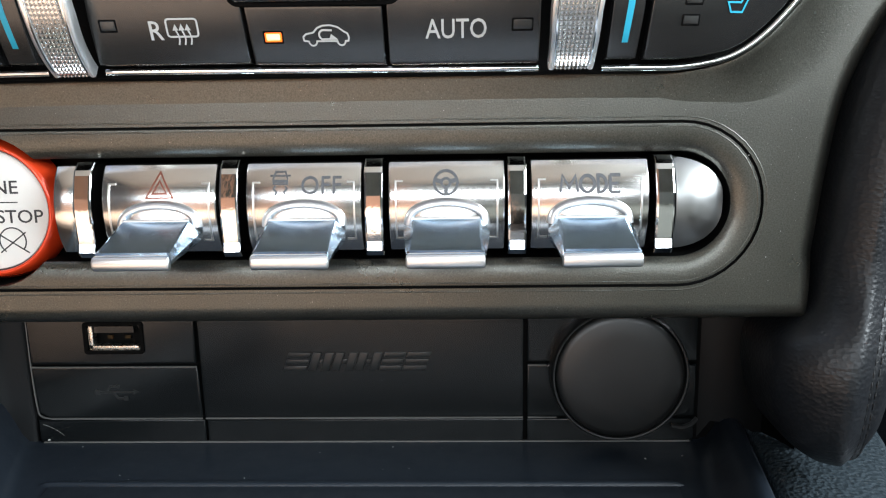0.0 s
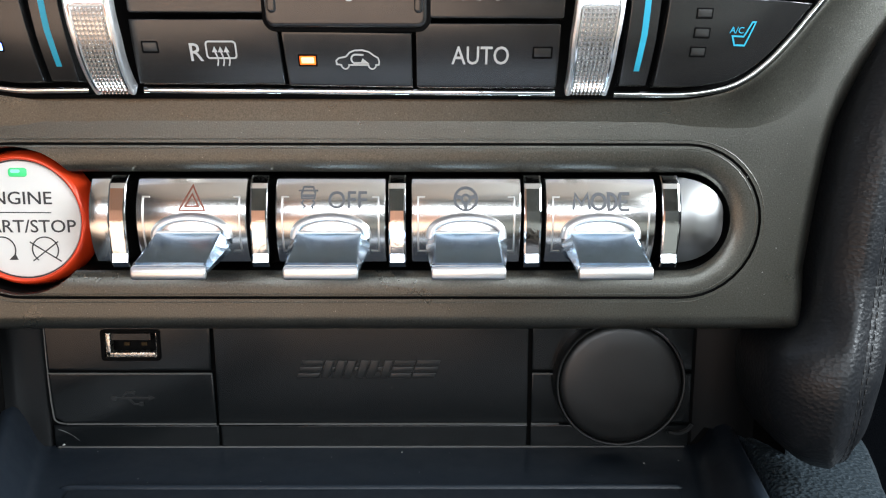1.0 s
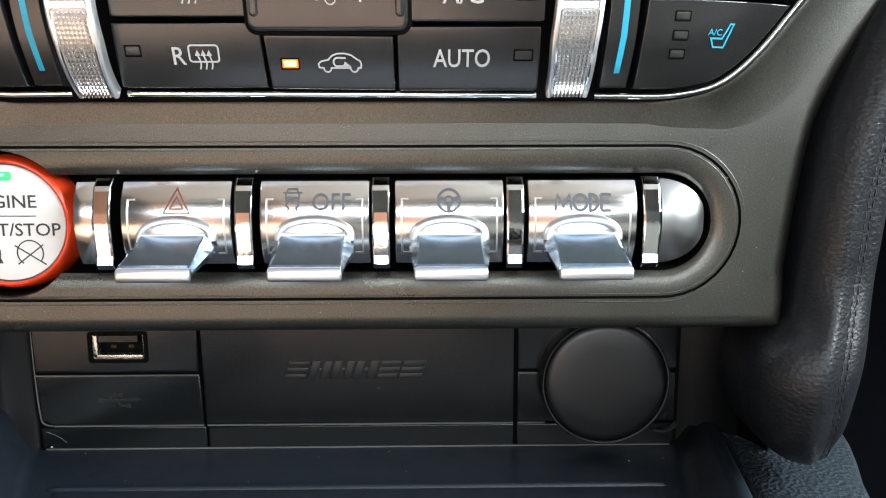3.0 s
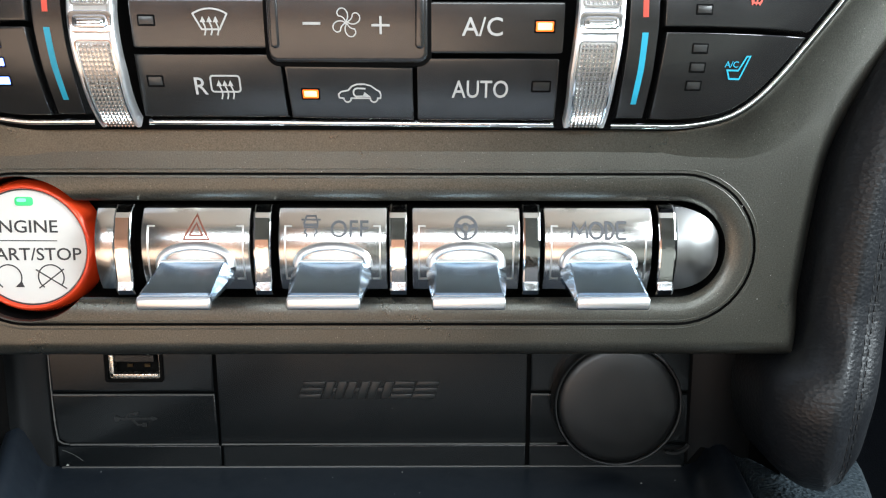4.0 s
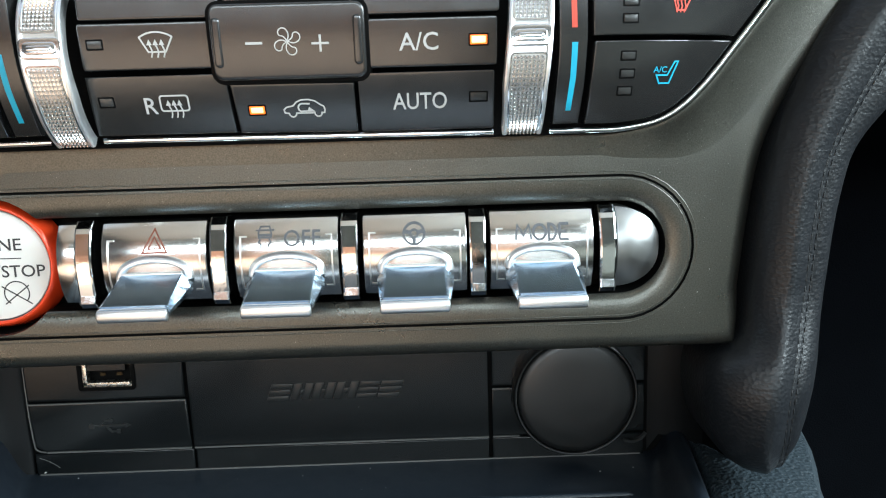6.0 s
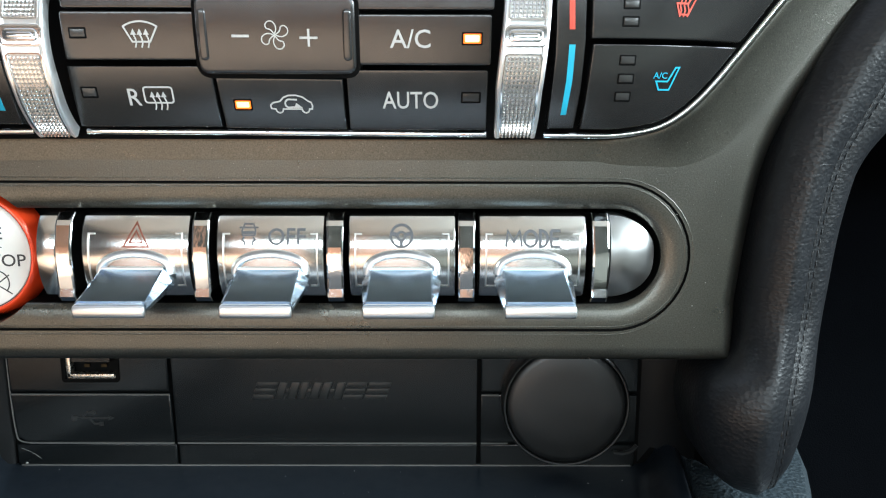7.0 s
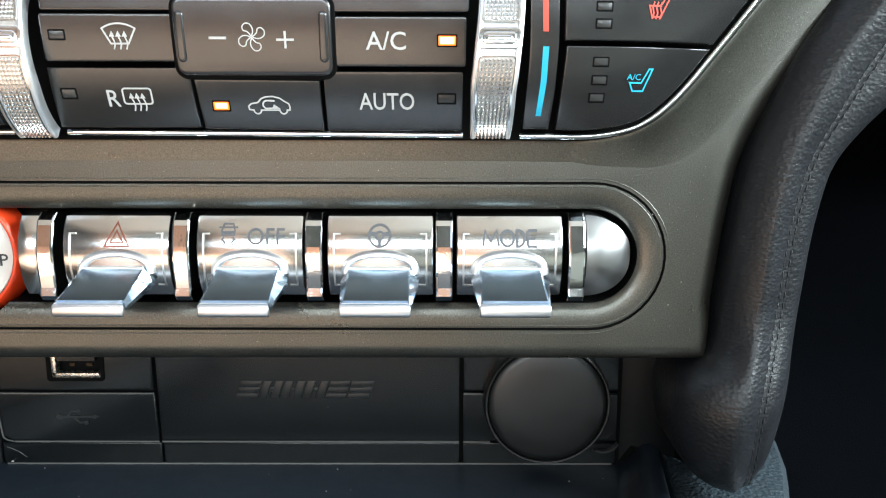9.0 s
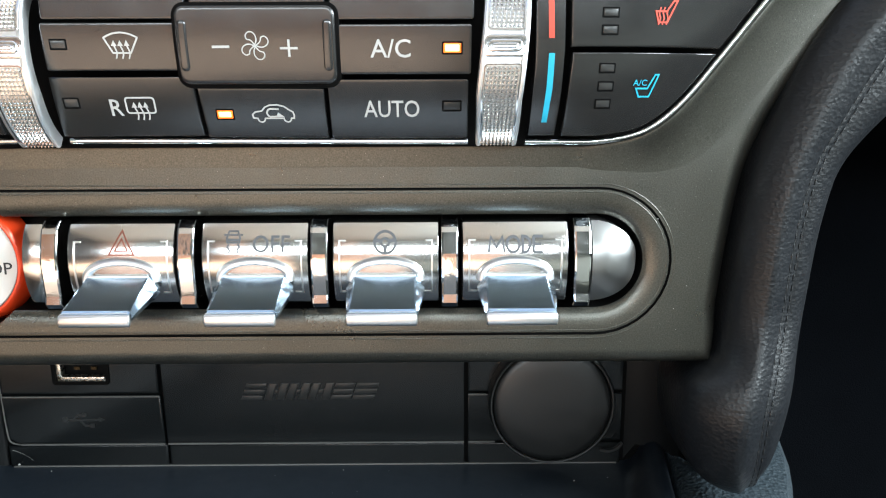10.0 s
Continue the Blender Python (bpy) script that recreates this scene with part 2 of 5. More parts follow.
SHADE = relief(varied(material("grey_green_cloth", (0.042, 0.046, 0.039), 0.8), (0.042, 0.046, 0.039), 0.2, 0.01), scale=0.6, depth=0.4)
# SILVER belongs to the unseen plate that throws light up at the rollers
SILVER = relief(varied(material("pale_silver_reflector", (0.53, 0.58, 0.64), 0.4), (0.53, 0.58, 0.64), 0.05, 0.02), scale=2.0, depth=0.02)
DASH = relief(varied(material("black_dash_vinyl", (0.02, 0.02, 0.022), 0.6), (0.02, 0.02, 0.022), 0.1, 0.02), "cells", 0.8, 0.1)

KNURL_BED = material("dull_grey_metal", (0.46, 0.455, 0.44), 0.45, 1.0)
KNURL = material("bright_cut_metal", (0.88, 0.875, 0.865), 0.2, 1.0)
LIP = material("bright_satin_lip", (0.90, 0.90, 0.90), 0.36, 1.0)
dusty(PANEL, 0.30, 0.030, 0.45), dusty(PANEL, 1.0, 0.085, 0.35, (0.30, 0.295, 0.27)), wrinkled(LEATHER, 0.8, 0.02, (0.35, 0.35, 1.2)), dusty(LEATHER, 0.22, 0.024, 0.6), dusty(BIN, 0.2, 0.02, 0.75), dusty(TRAY, 0.25, 0.022, 0.6), dusty(GRAIN, 0.25, 0.024, 0.6)

# ---- mesh helpers ----
BASE = {}


def thing(name, x, y, z, label, category, group="", kind=""):
    ob = new(name)
    ob.empty_display_size = 0.005
    ob.location = (x * MM, y * MM, z * MM)
    BASE[ob.name] = (x, y, z)
    return tagged(ob, label, category, group, kind)


def smooth(bm, degrees=35):
    bmesh.ops.remove_doubles(bm, verts=bm.verts, dist=1e-4)
    bmesh.ops.recalc_face_normals(bm, faces=bm.faces)
    limit = radians(degrees)
    for f in bm.faces:
        f.smooth = True
    for e in bm.edges:
        e.smooth = len(e.link_faces) == 2 and e.calc_face_angle(0.0) < limit
    return bm


def part(name, bm, mat, parent, label="", degrees=35, clean=True):
    if clean:
        smooth(bm, degrees)
    bx, by, bz = BASE[parent.name]
    for v in bm.verts:
        v.co = ((v.co.x - bx) * MM, (v.co.y - by) * MM, (v.co.z - bz) * MM)
    me = bpy.data.meshes.new(name)
    bm.to_mesh(me)
    bm.free()
    me.materials.append(mat)
    ob = new(name, me)
    ob.parent = parent
    BASE[ob.name] = BASE[parent.name]
    if label:
        ob["label"] = label
    return ob


def single(name, bm, mat, at, label, category, kind="", degrees=35, group=""):
    """A thing that is one mesh."""
    smooth(bm, degrees)
    for v in bm.verts:
        v.co = ((v.co.x - at[0]) * MM, (v.co.y - at[1]) * MM, (v.co.z - at[2]) * MM)
    me = bpy.data.meshes.new(name)
    bm.to_mesh(me)
    bm.free()
    me.materials.append(mat)
    ob = new(name, me)
    ob.location = [c * MM for c in at]
    BASE[ob.name] = tuple(at)
    return tagged(ob, label, category, group, kind)


def loops(bm, rings, closed=True, cap_first=False, cap_last=False):
    """Skin between rings of equal length."""
    made = [[bm.verts.new(p) for p in r] for r in rings]
    for a, b in zip(made, made[1:]):
        n = len(a)
        for i in range(n if closed else n - 1):
            j = (i + 1) % n
            bm.faces.new((a[i], a[j], b[j], b[i]))
    if cap_first:
        bm.faces.new(made[0])
    if cap_last:
        bm.faces.new(made[-1])
    return bm


def rounded(x0, x1, z0, z1, r, n=6):
    out = []
    for cx, cz, a0 in ((x1 - r, z1 - r, 0), (x0 + r, z1 - r, 90), (x0 + r, z0 + r, 180), (x1 - r, z0 + r, 270)):
        for i in range(n + 1):
            a = radians(a0 + 90 * i / n)
            out.append((cx + r * math.cos(a), cz + r * math.sin(a)))
    return out


def area2(poly):
    return sum(a[0] * b[1] - b[0] * a[1] for a, b in zip(poly, poly[1:] + poly[:1]))


def offset(poly, d):
    """The outline moved inwards by d (outwards: minus)."""
    if area2(poly) < 0:
        poly = poly[::-1]
    out, n = [], len(poly)
    for i in range(n):
        p, q, r = (Vector(poly[(i + k) % n]) for k in (-1, 0, 1))
        a, b = (q - p), (r - q)
        if a.length < 1e-6:
            a = b
        if b.length < 1e-6:
            b = a
        na, nb = Vector((-a.y, a.x)).normalized(), Vector((-b.y, b.x)).normalized()
        m = na + nb
        m = m / max(0.35, m.length_squared / 2) if m.length > 1e-6 else na
        out.append(tuple(q + m * d))
    return out


def densify(poly, step):
    out = []
    for a, b in zip(poly, poly[1:] + poly[:1]):
        n = max(1, int(math.hypot(b[0] - a[0], b[1] - a[1]) / step))
        out += [(a[0] + (b[0] - a[0]) * i / n, a[1] + (b[1] - a[1]) * i / n) for i in range(n)]
    return out


def plate(bm, poly, y=0.0, depth=1.0, bevel=0.25, steps=3):
    """A plate that faces the viewer, with rounded edges."""
    if area2(poly) < 0:
        poly = poly[::-1]
    wide = min(max(p[0] for p in poly) - min(p[0] for p in poly), max(p[1] for p in poly) - min(p[1] for p in poly))
    rings = [[(p[0], y, p[1]) for p in offset(poly, bevel + 0.3)]] if wide > 4 else []
    for i in range(steps + 1):
        a = radians(90 * i / steps)
        o = offset(poly, bevel * (1 - math.sin(a)))
        rings.append([(p[0], y + bevel * (1 - math.cos(a)), p[1]) for p in o])
    rings.append([(p[0], y + depth, p[1]) for p in poly])
    return loops(bm, rings, True, True, True)


def slice_z(bm, step):
    zs = [v.co.z for v in bm.verts]
    z = min(zs) + step
    while z < max(zs) - 0.2 * step:
        bmesh.ops.bisect_plane(bm, geom=bm.verts[:] + bm.edges[:] + bm.faces[:], plane_co=(0, 0, z), plane_no=(0, 0, 1), dist=1e-5)
        z += step
    return bm


def slice_x(bm, step):
    xs = [v.co.x for v in bm.verts]
    x = min(xs) + step
    while x < max(xs) - 0.2 * step:
        bmesh.ops.bisect_plane(bm, geom=bm.verts[:] + bm.edges[:] + bm.faces[:], plane_co=(x, 0, 0), plane_no=(1, 0, 0), dist=1e-5)
        x += step
    return bm


def drape(bm, surface, step=0.0):
    """Lay what was built on y = 0 onto a curved face."""
    if step:
        slice_z(bm, step)
    for v in bm.verts:
        v.co.y += surface(v.co.x, v.co.z)
    return bm


def stroke(bm, pts, width, closed=False, thick=0.06, y=0.0):
    """A printed or raised line along pts (x, z)."""
    pts = [Vector(p) for p in pts]
    n = len(pts)
    left, right = [], []
    for i in range(n):
        a = pts[i] - pts[i - 1] if (i or closed) else pts[1] - pts[0]
        b = pts[(i + 1) % n] - pts[i] if (i < n - 1 or closed) else pts[-1] - pts[-2]
        na, nb = Vector((-a.y, a.x)).normalized(), Vector((-b.y, b.x)).normalized()
        m = na + nb
        m = m / max(0.5, m.length_squared / 2) if m.length > 1e-6 else na
        left.append(pts[i] + m * width / 2)
        right.append(pts[i] - m * width / 2)
    rings = []
    for p, q in zip(left, right):
        rings.append([(p.x, y, p.y), (p.x, y - thick, p.y), (q.x, y - thick, q.y), (q.x, y, q.y)])
    if closed:
        rings.append(rings[0])
    return loops(bm, rings, True, not closed, not closed)


def arc(cx, cz, r, a0, a1, n=16, rz=None):
    rz = r if rz is None else rz
    return [(cx + r * math.cos(radians(a0 + (a1 - a0) * i / n)), cz + rz * math.sin(radians(a0 + (a1 - a0) * i / n))) for i in range(n + 1)]


def curve_through(pts, n=6):
    """A smooth line through the points."""
    pts = [Vector(p) for p in pts]
    full = [2 * pts[0] - pts[1]] + pts + [2 * pts[-1] - pts[-2]]
    out = []
    for k in range(1, len(full) - 2):
        p0, p1, p2, p3 = full[k - 1:k + 3]
        for i in range(n):
            t = i / n
            out.append(tuple(0.5 * (2 * p1 + (p2 - p0) * t + (2 * p0 - 5 * p1 + 4 * p2 - p3) * t * t + (3 * p1 - p0 - 3 * p2 + p3) * t ** 3)))
    return out + [tuple(pts[-1])]


def turned(bm, cx, cz, profile, n=48, closed=False):
    """Turn a profile of (radius, y) about an axis that points at the viewer."""
    rings = []
    for r, y in profile:
        rings.append([(cx + r * math.cos(2 * math.pi * i / n), y, cz + r * math.sin(2 * math.pi * i / n)) for i in range(n)])
    return loops(bm, rings, True, not closed, not closed)


def block(bm, x0, x1, y0, y1, z0, z1):
    return loops(bm, [[(x0, y0, z0), (x1, y0, z0), (x1, y0, z1), (x0, y0, z1)], [(x0, y1, z0), (x1, y1, z0), (x1, y1, z1), (x0, y1, z1)]], True, True, True)


def lettering(text, x0, x1, z0, z1, thick=0.06, bold=0.006):
    """Letters that fill the given box, standing on y = 0."""
    cu = bpy.data.curves.new("letters", "FONT")
    cu.body, cu.resolution_u, cu.offset = text, 3, bold
    ob = new("letters", cu)
    bpy.context.view_layer.update()
    me = ob.to_mesh()
    bm = bmesh.new()
    bm.from_mesh(me)
    ob.to_mesh_clear()
    bpy.data.objects.remove(ob)
    bpy.data.curves.remove(cu)
    bmesh.ops.remove_doubles(bm, verts=bm.verts, dist=1e-5)
    xs, ys = [v.co.x for v in bm.verts], [v.co.y for v in bm.verts]
    sx, sz = (x1 - x0) / (max(xs) - min(xs)), (z1 - z0) / (max(ys) - min(ys))
    ax, az_ = min(xs), min(ys)
    for v in bm.verts:
        v.co = (x0 + (v.co.x - ax) * sx, 0, z0 + (v.co.y - az_) * sz)
    faces = bm.faces[:]
    ext = bmesh.ops.extrude_face_region(bm, geom=faces)
    for v in ext["geom"]:
        if isinstance(v, bmesh.types.BMVert):
            v.co.y = -thick
    return bm


B = bmesh.new

# ---- cabin shell, plain, with its openings ----
def slab(name, x0, x1, y0, y1, z0, z1, mat, label, category):
    return single(name, block(B(), x0, x1, y0, y1, z0, z1), mat, ((x0 + x1) / 2, (y0 + y1) / 2, z0), label, category, "structure")


slab("floor", -850, 800, -1130, 600, -380, -350, BEIGE, "grey-beige carpeted floor of the car cabin", "floor")
slab("ceiling", -850, 800, -1130, -330, 660, 690, HEADLINER, "beige cloth headliner over the seats", "ceiling")
slab("wall_rear", -850, 60, -1130, -1100, -350, 205, BROWN, "saddle brown upholstered rear wall of the cabin", "wall")
slab("wall_rear_side", 60, 800, -1130, -1100, -350, 205, SHADE, "grey-green cloth rear wall of the cabin", "wall")
slab("rear_shelf", -850, 800, -1130, -1085, 205, 220, DASH, "black shelf under the rear window", "shelf")
# unseen upper band, split brown and dark to shape the chrome bands' reflections
slab("wall_rear_upper", -850, -430, -1130, -1100, 340, 660, BROWN, "saddle brown band above the rear window", "wall")
slab("wall_rear_upper_side", -430, 800, -1130, -1100, 340, 660, SHADE, "unseen dark grey-green band above the rear window, added for dark chrome reflections", "wall")
# closed where a side window would be, to keep light off the bolster
slab("wall_left", -850, -820, -1100, 600, -350, 660, DASH, "unseen black side wall, closed over the window's place to block light", "wall")
slab("wall_right", 770, 800, -1100, 600, -350, 160, DASH, "black lower side wall of the cabin", "wall")
slab("wall_right_upper", 770, 800, -1100, 120, 560, 660, HEADLINER, "beige cloth band above the side window", "wall")
slab("wall_right_pillar", 770, 800, -1100, -980, 160, 560, HEADLINER, "beige cloth pillar beside the side window", "wall")
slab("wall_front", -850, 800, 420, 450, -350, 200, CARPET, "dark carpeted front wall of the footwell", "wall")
# two unseen slabs, added to bounce and tint light onto the fascia
slab("bench", -700, 20, -1100, -220, -140, -100, TAN, "unseen tan slab behind the viewpoint, added as warm fill and reflection", "bench")
slab("bench_side", 75, 760, -1100, -260, -140, -100, OLIVE, "unseen grey-olive slab behind the viewpoint, added for a dim reflection", "bench")
# unseen deck, added so that the bin panels reflect something dark
slab("console_deck", -110, 70, -290, -72, -130, -92, DASH, "unseen black deck behind the tray, added to darken reflections in the bin", "console")
# unseen pale plate, added to brighten roller bottoms and the lower fascia edge
slab("shifter_surround", -100, 62, -150, -73, -92, -84, SILVER, "unseen pale silver plate on the deck, added to brighten the rollers from below", "console trim")
slab("dash_top", -850, 800, 70, 600, 200, 220, DASH, "black grained vinyl top of the dashboard", "dashboard")
slab("dash_front_passenger", 130, 800, 60, 80, 60, 200, DASH, "black vinyl dashboard front over the footwell", "dashboard")
slab("dash_front_driver", -850, -180, 60, 80, 60, 200, DASH, "black vinyl dashboard front over the footwell", "dashboard")
slab("dash_front_centre", -180, 130, 30, 60, 98, 200, DASH, "black vinyl dashboard front above the controls", "dashboard")
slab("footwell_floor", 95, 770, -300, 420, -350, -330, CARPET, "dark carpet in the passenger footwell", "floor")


# ---- console fascia ----
SYM = -23.0           # the stack mirrors about this x
PILL = (-91.0, 42.0, 20.9)   # centres of the round ends and their height


def pill(r, rl=None):
    """Outline round the row of switches, counter-clockwise; rl: radius round the start button."""
    xa, xb, zc = PILL
    rl = rl or r
    dx = math.sqrt(max(rl * rl - r * r, 0.0))
    a = math.degrees(math.atan2(r, dx))
    xi = xa + dx
    top = [(xb + (xi - xb) * i / 12, zc + r) for i in range(1, 12)]
    low = [(xi + (xb - xi) * i / 12, zc - r) for i in range(1, 12)]
    return arc(xb, zc, r, -90, 90, 20) + top + arc(xa, zc, rl, a, 360 - a, 28) + low


# right edge of the fascia, from the lower corner upwards
EDGE_LINE = curve_through([(67.9, -1.7), (69.6, 14.0), (71.0, 27.0), (73.3, 41.0), (77.8, 51.5), (84.2, 61.5), (93.0, 75.5), (105.0, 96.0)], 5)
edge_left = [(2 * SYM - x, z) for x, z in EDGE_LINE]


# rounded chamfer: run towards the face and fall behind it, as shares of its size
CHAMFER = [(1.0, 0.0), (0.86, 0.04), (0.72, 0.14), (0.48, 0.40), (0.26, 0.66), (0.1, 0.88), (0.0, 1.1)]


def fascia():
    t = thing("console_fascia", 0, 0, 0, "grey-brown satin painted console fascia with a grooved oval outline", "console fascia")
    outline = EDGE_LINE + edge_left[::-1]
    outline = densify(outline, 4.0)
    bm = B()
    rings = []
    for i in range(-1, 7):
        a = radians(90 * max(i, 0) / 6)
        ring = []
        inner = offset(outline, 1.0)
        for (px, pz), (qx, qz) in zip(outline if area2(outline) > 0 else outline[::-1], inner):
            nx, nz = qx - px, qz - pz
            side = abs(nx) / (abs(nx) + abs(nz) + 1e-6)
            flank = side * max(0.0, min(1.0, (pz - 3.0) / 8.0))
            r = 0.5 if pz > 94 else 3.2 + 1.6 * flank
            run, fall = CHAMFER[max(i, 0)]
            k = r * ((1 - flank) * (1 - math.sin(a)) + flank * run) + (0.4 if i < 0 else 0.0)
            deep = r * ((1 - flank) * (1 - math.cos(a)) + flank * fall)
            ring.append((px + nx * k, deep, pz + nz * k))
        rings.append(ring)
    rings.append([(x, 34.0 if z < 1 and -106 < x < 60 else 9.0, z) for x, y, z in rings[-1]])
    loops(bm, rings)
    # the face, with the oval opening
    bm.verts.ensure_lookup_table()
    n = len(rings[0])
    first = bm.verts[:n]
    hole = [bm.verts.new((x, 0.0, z)) for x, z in pill(15.7)]
    edges = [bm.edges.get((first[i], first[(i + 1) % n])) for i in range(n)]
    edges += [bm.edges.new((hole[i], hole[(i + 1) % len(hole)])) for i in range(len(hole))]
    bmesh.ops.triangle_fill(bm, edges=edges, use_beauty=True)
    part("face", bm, PANEL, t, degrees=40)
    # groove round the oval
    bm = B()
    loops(bm, [[(x, y, z) for x, z in pill(15.7 + d)] for d, y in ((0.05, 0.02), (0.0, 0.12), (-0.08, 0.5), (-0.45, 0.5), (-0.52, 0.12))])
    part("groove", bm, BLACK, t, "dark recessed groove line")
    # fine beads that run along both sides of the groove
    for r, rl, y in ((16.35, 16.35, 0.0), (14.65, 15.0, 0.012)):
        bm = B()
        loops(bm, [[(x, y + h, z) for x, z in pill(r + d, rl + d)] for d, h in ((0.16, 0.02), (0.08, -0.05), (0.0, -0.07), (-0.08, -0.05), (-0.16, 0.02))])
        part("bead", bm, PANEL, t, "fine raised bead beside the groove", degrees=80)
    # dished oval inlay with the slot
    bm = B()
    loops(bm, [[(x, y, z) for x, z in pill(15.7 + d, 15.7 + e)] for d, e, y in ((-0.50, -0.50, 0.14), (-0.62, -0.58, 0.02), (-0.9, -0.65, 0.0), (-2.0, -0.68, 0.03), (-3.2, -0.7, 0.15), (-4.3, -0.78, 0.4), (-5.2, -0.9, 0.78), (-5.7, -0.98, 1.3))])
    part("inlay", bm, PANEL, t)
    bm = B()
    loops(bm, [[(x, y, z) for x, z in pill(15.7 + d, 15.7 + e)] for d, e, y in ((-5.7, -0.98, 1.3), (-5.85, -1.0, 2.0), (-5.9, -1.04, 3.2), (-5.95, -1.1, 9.2))])
    part("slot_wall", bm, BLACK, t, "black inner wall of the switch slot")
    bm = B()
    plate(bm, pill(14.0), 9.0, 2.0, 0.3)
    part("pocket", bm, BLACK, t, "black pocket behind the switches")
    return t


fascia()

# ---- climate control unit ----
TRIM = curve_through([(26.4, 45.9), (33.0, 45.85), (40.2, 45.9), (46.8, 46.9), (51.1, 48.6), (55.3, 51.8), (59.3, 56.1), (63.3, 61.2), (67.2, 66.2), (71.0, 71.2), (80.0, 82.5)], 5)


def trim_x(z):
    for (xa, za), (xb, zb) in zip(TRIM[6:], TRIM[7:]):
        if za <= z <= zb:
            return xa + (xb - xa) * (z - za) / (zb - za)
    return TRIM[6][0] if z < TRIM[6][1] else TRIM[-1][0]


def face_y(x, z):
    """Depth of the convex face of the climate controls; it falls back towards the side trims."""
    h = min(z, 68.5) - 46.5
    y = -6.0 - 0.55 * h + 0.0114 * h * h - 0.055 * max(0.0, z - 68.5)
    x = abs(x - SYM) + SYM
    t = max(0.0, min(1.0, (x - 33.0) / (max(trim_x(z), 44.0) - 33.0)))
    return y + (-3.4 - y) * t * t


def inside_trim(d):
    """Lower right edge of the unit, moved in by d, as x at a height."""
    line = [(x, z) for x, z in TRIM]
    out = []
    for i in range(len(line)):
        a, b = Vector(line[max(i - 1, 0)]), Vector(line[min(i + 1, len(line) - 1)])
        t = (b - a).normalized()
        out.append((line[i][0] - t.y * d, line[i][1] + t.x * d))
    return out


def mirror(poly):
    return [(2 * SYM - x - 0.4, z + 0.6) for x, z in poly][::-1]


def clip_line(line, z0, z1):
    """The stretch of a rising line between two heights, ends included."""
    out = []
    for (xa, za), (xb, zb) in zip(line, line[1:]):
        if zb <= z0 or za >= z1:
            continue
        if za < z0:
            k = (z0 - za) / (zb - za)
            out.append((xa + (xb - xa) * k, z0))
        else:
            out.append((xa, za))
        if zb > z1:
            k = (z1 - za) / (zb - za)
            out.append((xa + (xb - xa) * k, z1))
            return out
    return out


def key(unit, poly, name="button", proud=0.0, bevel=0.18, label="", mat=KEYCAP):
    bm = B()
    plate(bm, poly, -proud, 4.0, bevel)
    if name in ("seat_key", "temperature_scale"):
        slice_x(bm, 2.0)
    return part(name, drape(bm, face_y, 2.5), mat, unit, label)


def on_face(bm, lift=0.05, step=1.2):
    def s(x, z):
        return face_y(x, z) - lift
    return drape(bm, s, step)


def lens(k, x0, x1, z0, z1, mat, lift=0.0, label=""):
    bm = B()
    plate(bm, rounded(x0 - 0.28, x1 + 0.28, z0 - 0.28, z1 + 0.28, 0.2, 2), -0.02, 0.3, 0.05, 1)
    part("lens_rim", on_face(bm, 0.03 + lift, 0), BLACK, k)
    bm = B()
    plate(bm, rounded(x0, x1, z0, z1, 0.15, 2), -0.08, 0.3, 0.1, 2)
    ob = part("indicator_lens", on_face(bm, 0.05 + lift, 0), mat, k, label)
    if mat in (AMBER, BLUE_LED):
        bm = B()
        plate(bm, rounded(x0 + 0.3, x1 - 0.3, z0 + 0.25, z1 - 0.25, 0.15, 2), -0.13, 0.1, 0.02, 1)
        part("lens_core", on_face(bm, 0.05 + lift, 0), AMBER_CORE if mat == AMBER else BLUE_CORE, k)
    return ob


def symbol(k, bm, mat=PRINT, lift=0.05, name="symbol", step=1.2):
    return part(name, on_face(bm, lift, step), mat, k, degrees=20)


def wavy_arrow(bm, x, z0, z1, w=0.3, lean=0.0):
    pts = [(x + 0.28 * math.sin(3.6 * u) + lean * (1 - u), z0 + (z1 - z0) * u) for u in [i / 8 for i in range(9)]]
    stroke(bm, pts, w)
    tx, tz = pts[-1]
    loops(bm, [[(tx - 0.5, 0, tz - 0.1), (tx + 0.5, 0, tz - 0.1), (tx, 0, tz + 0.9)], [(tx - 0.5, -0.06, tz - 0.1), (tx + 0.5, -0.06, tz - 0.1), (tx, -0.06, tz + 0.9)]], True, True, True)


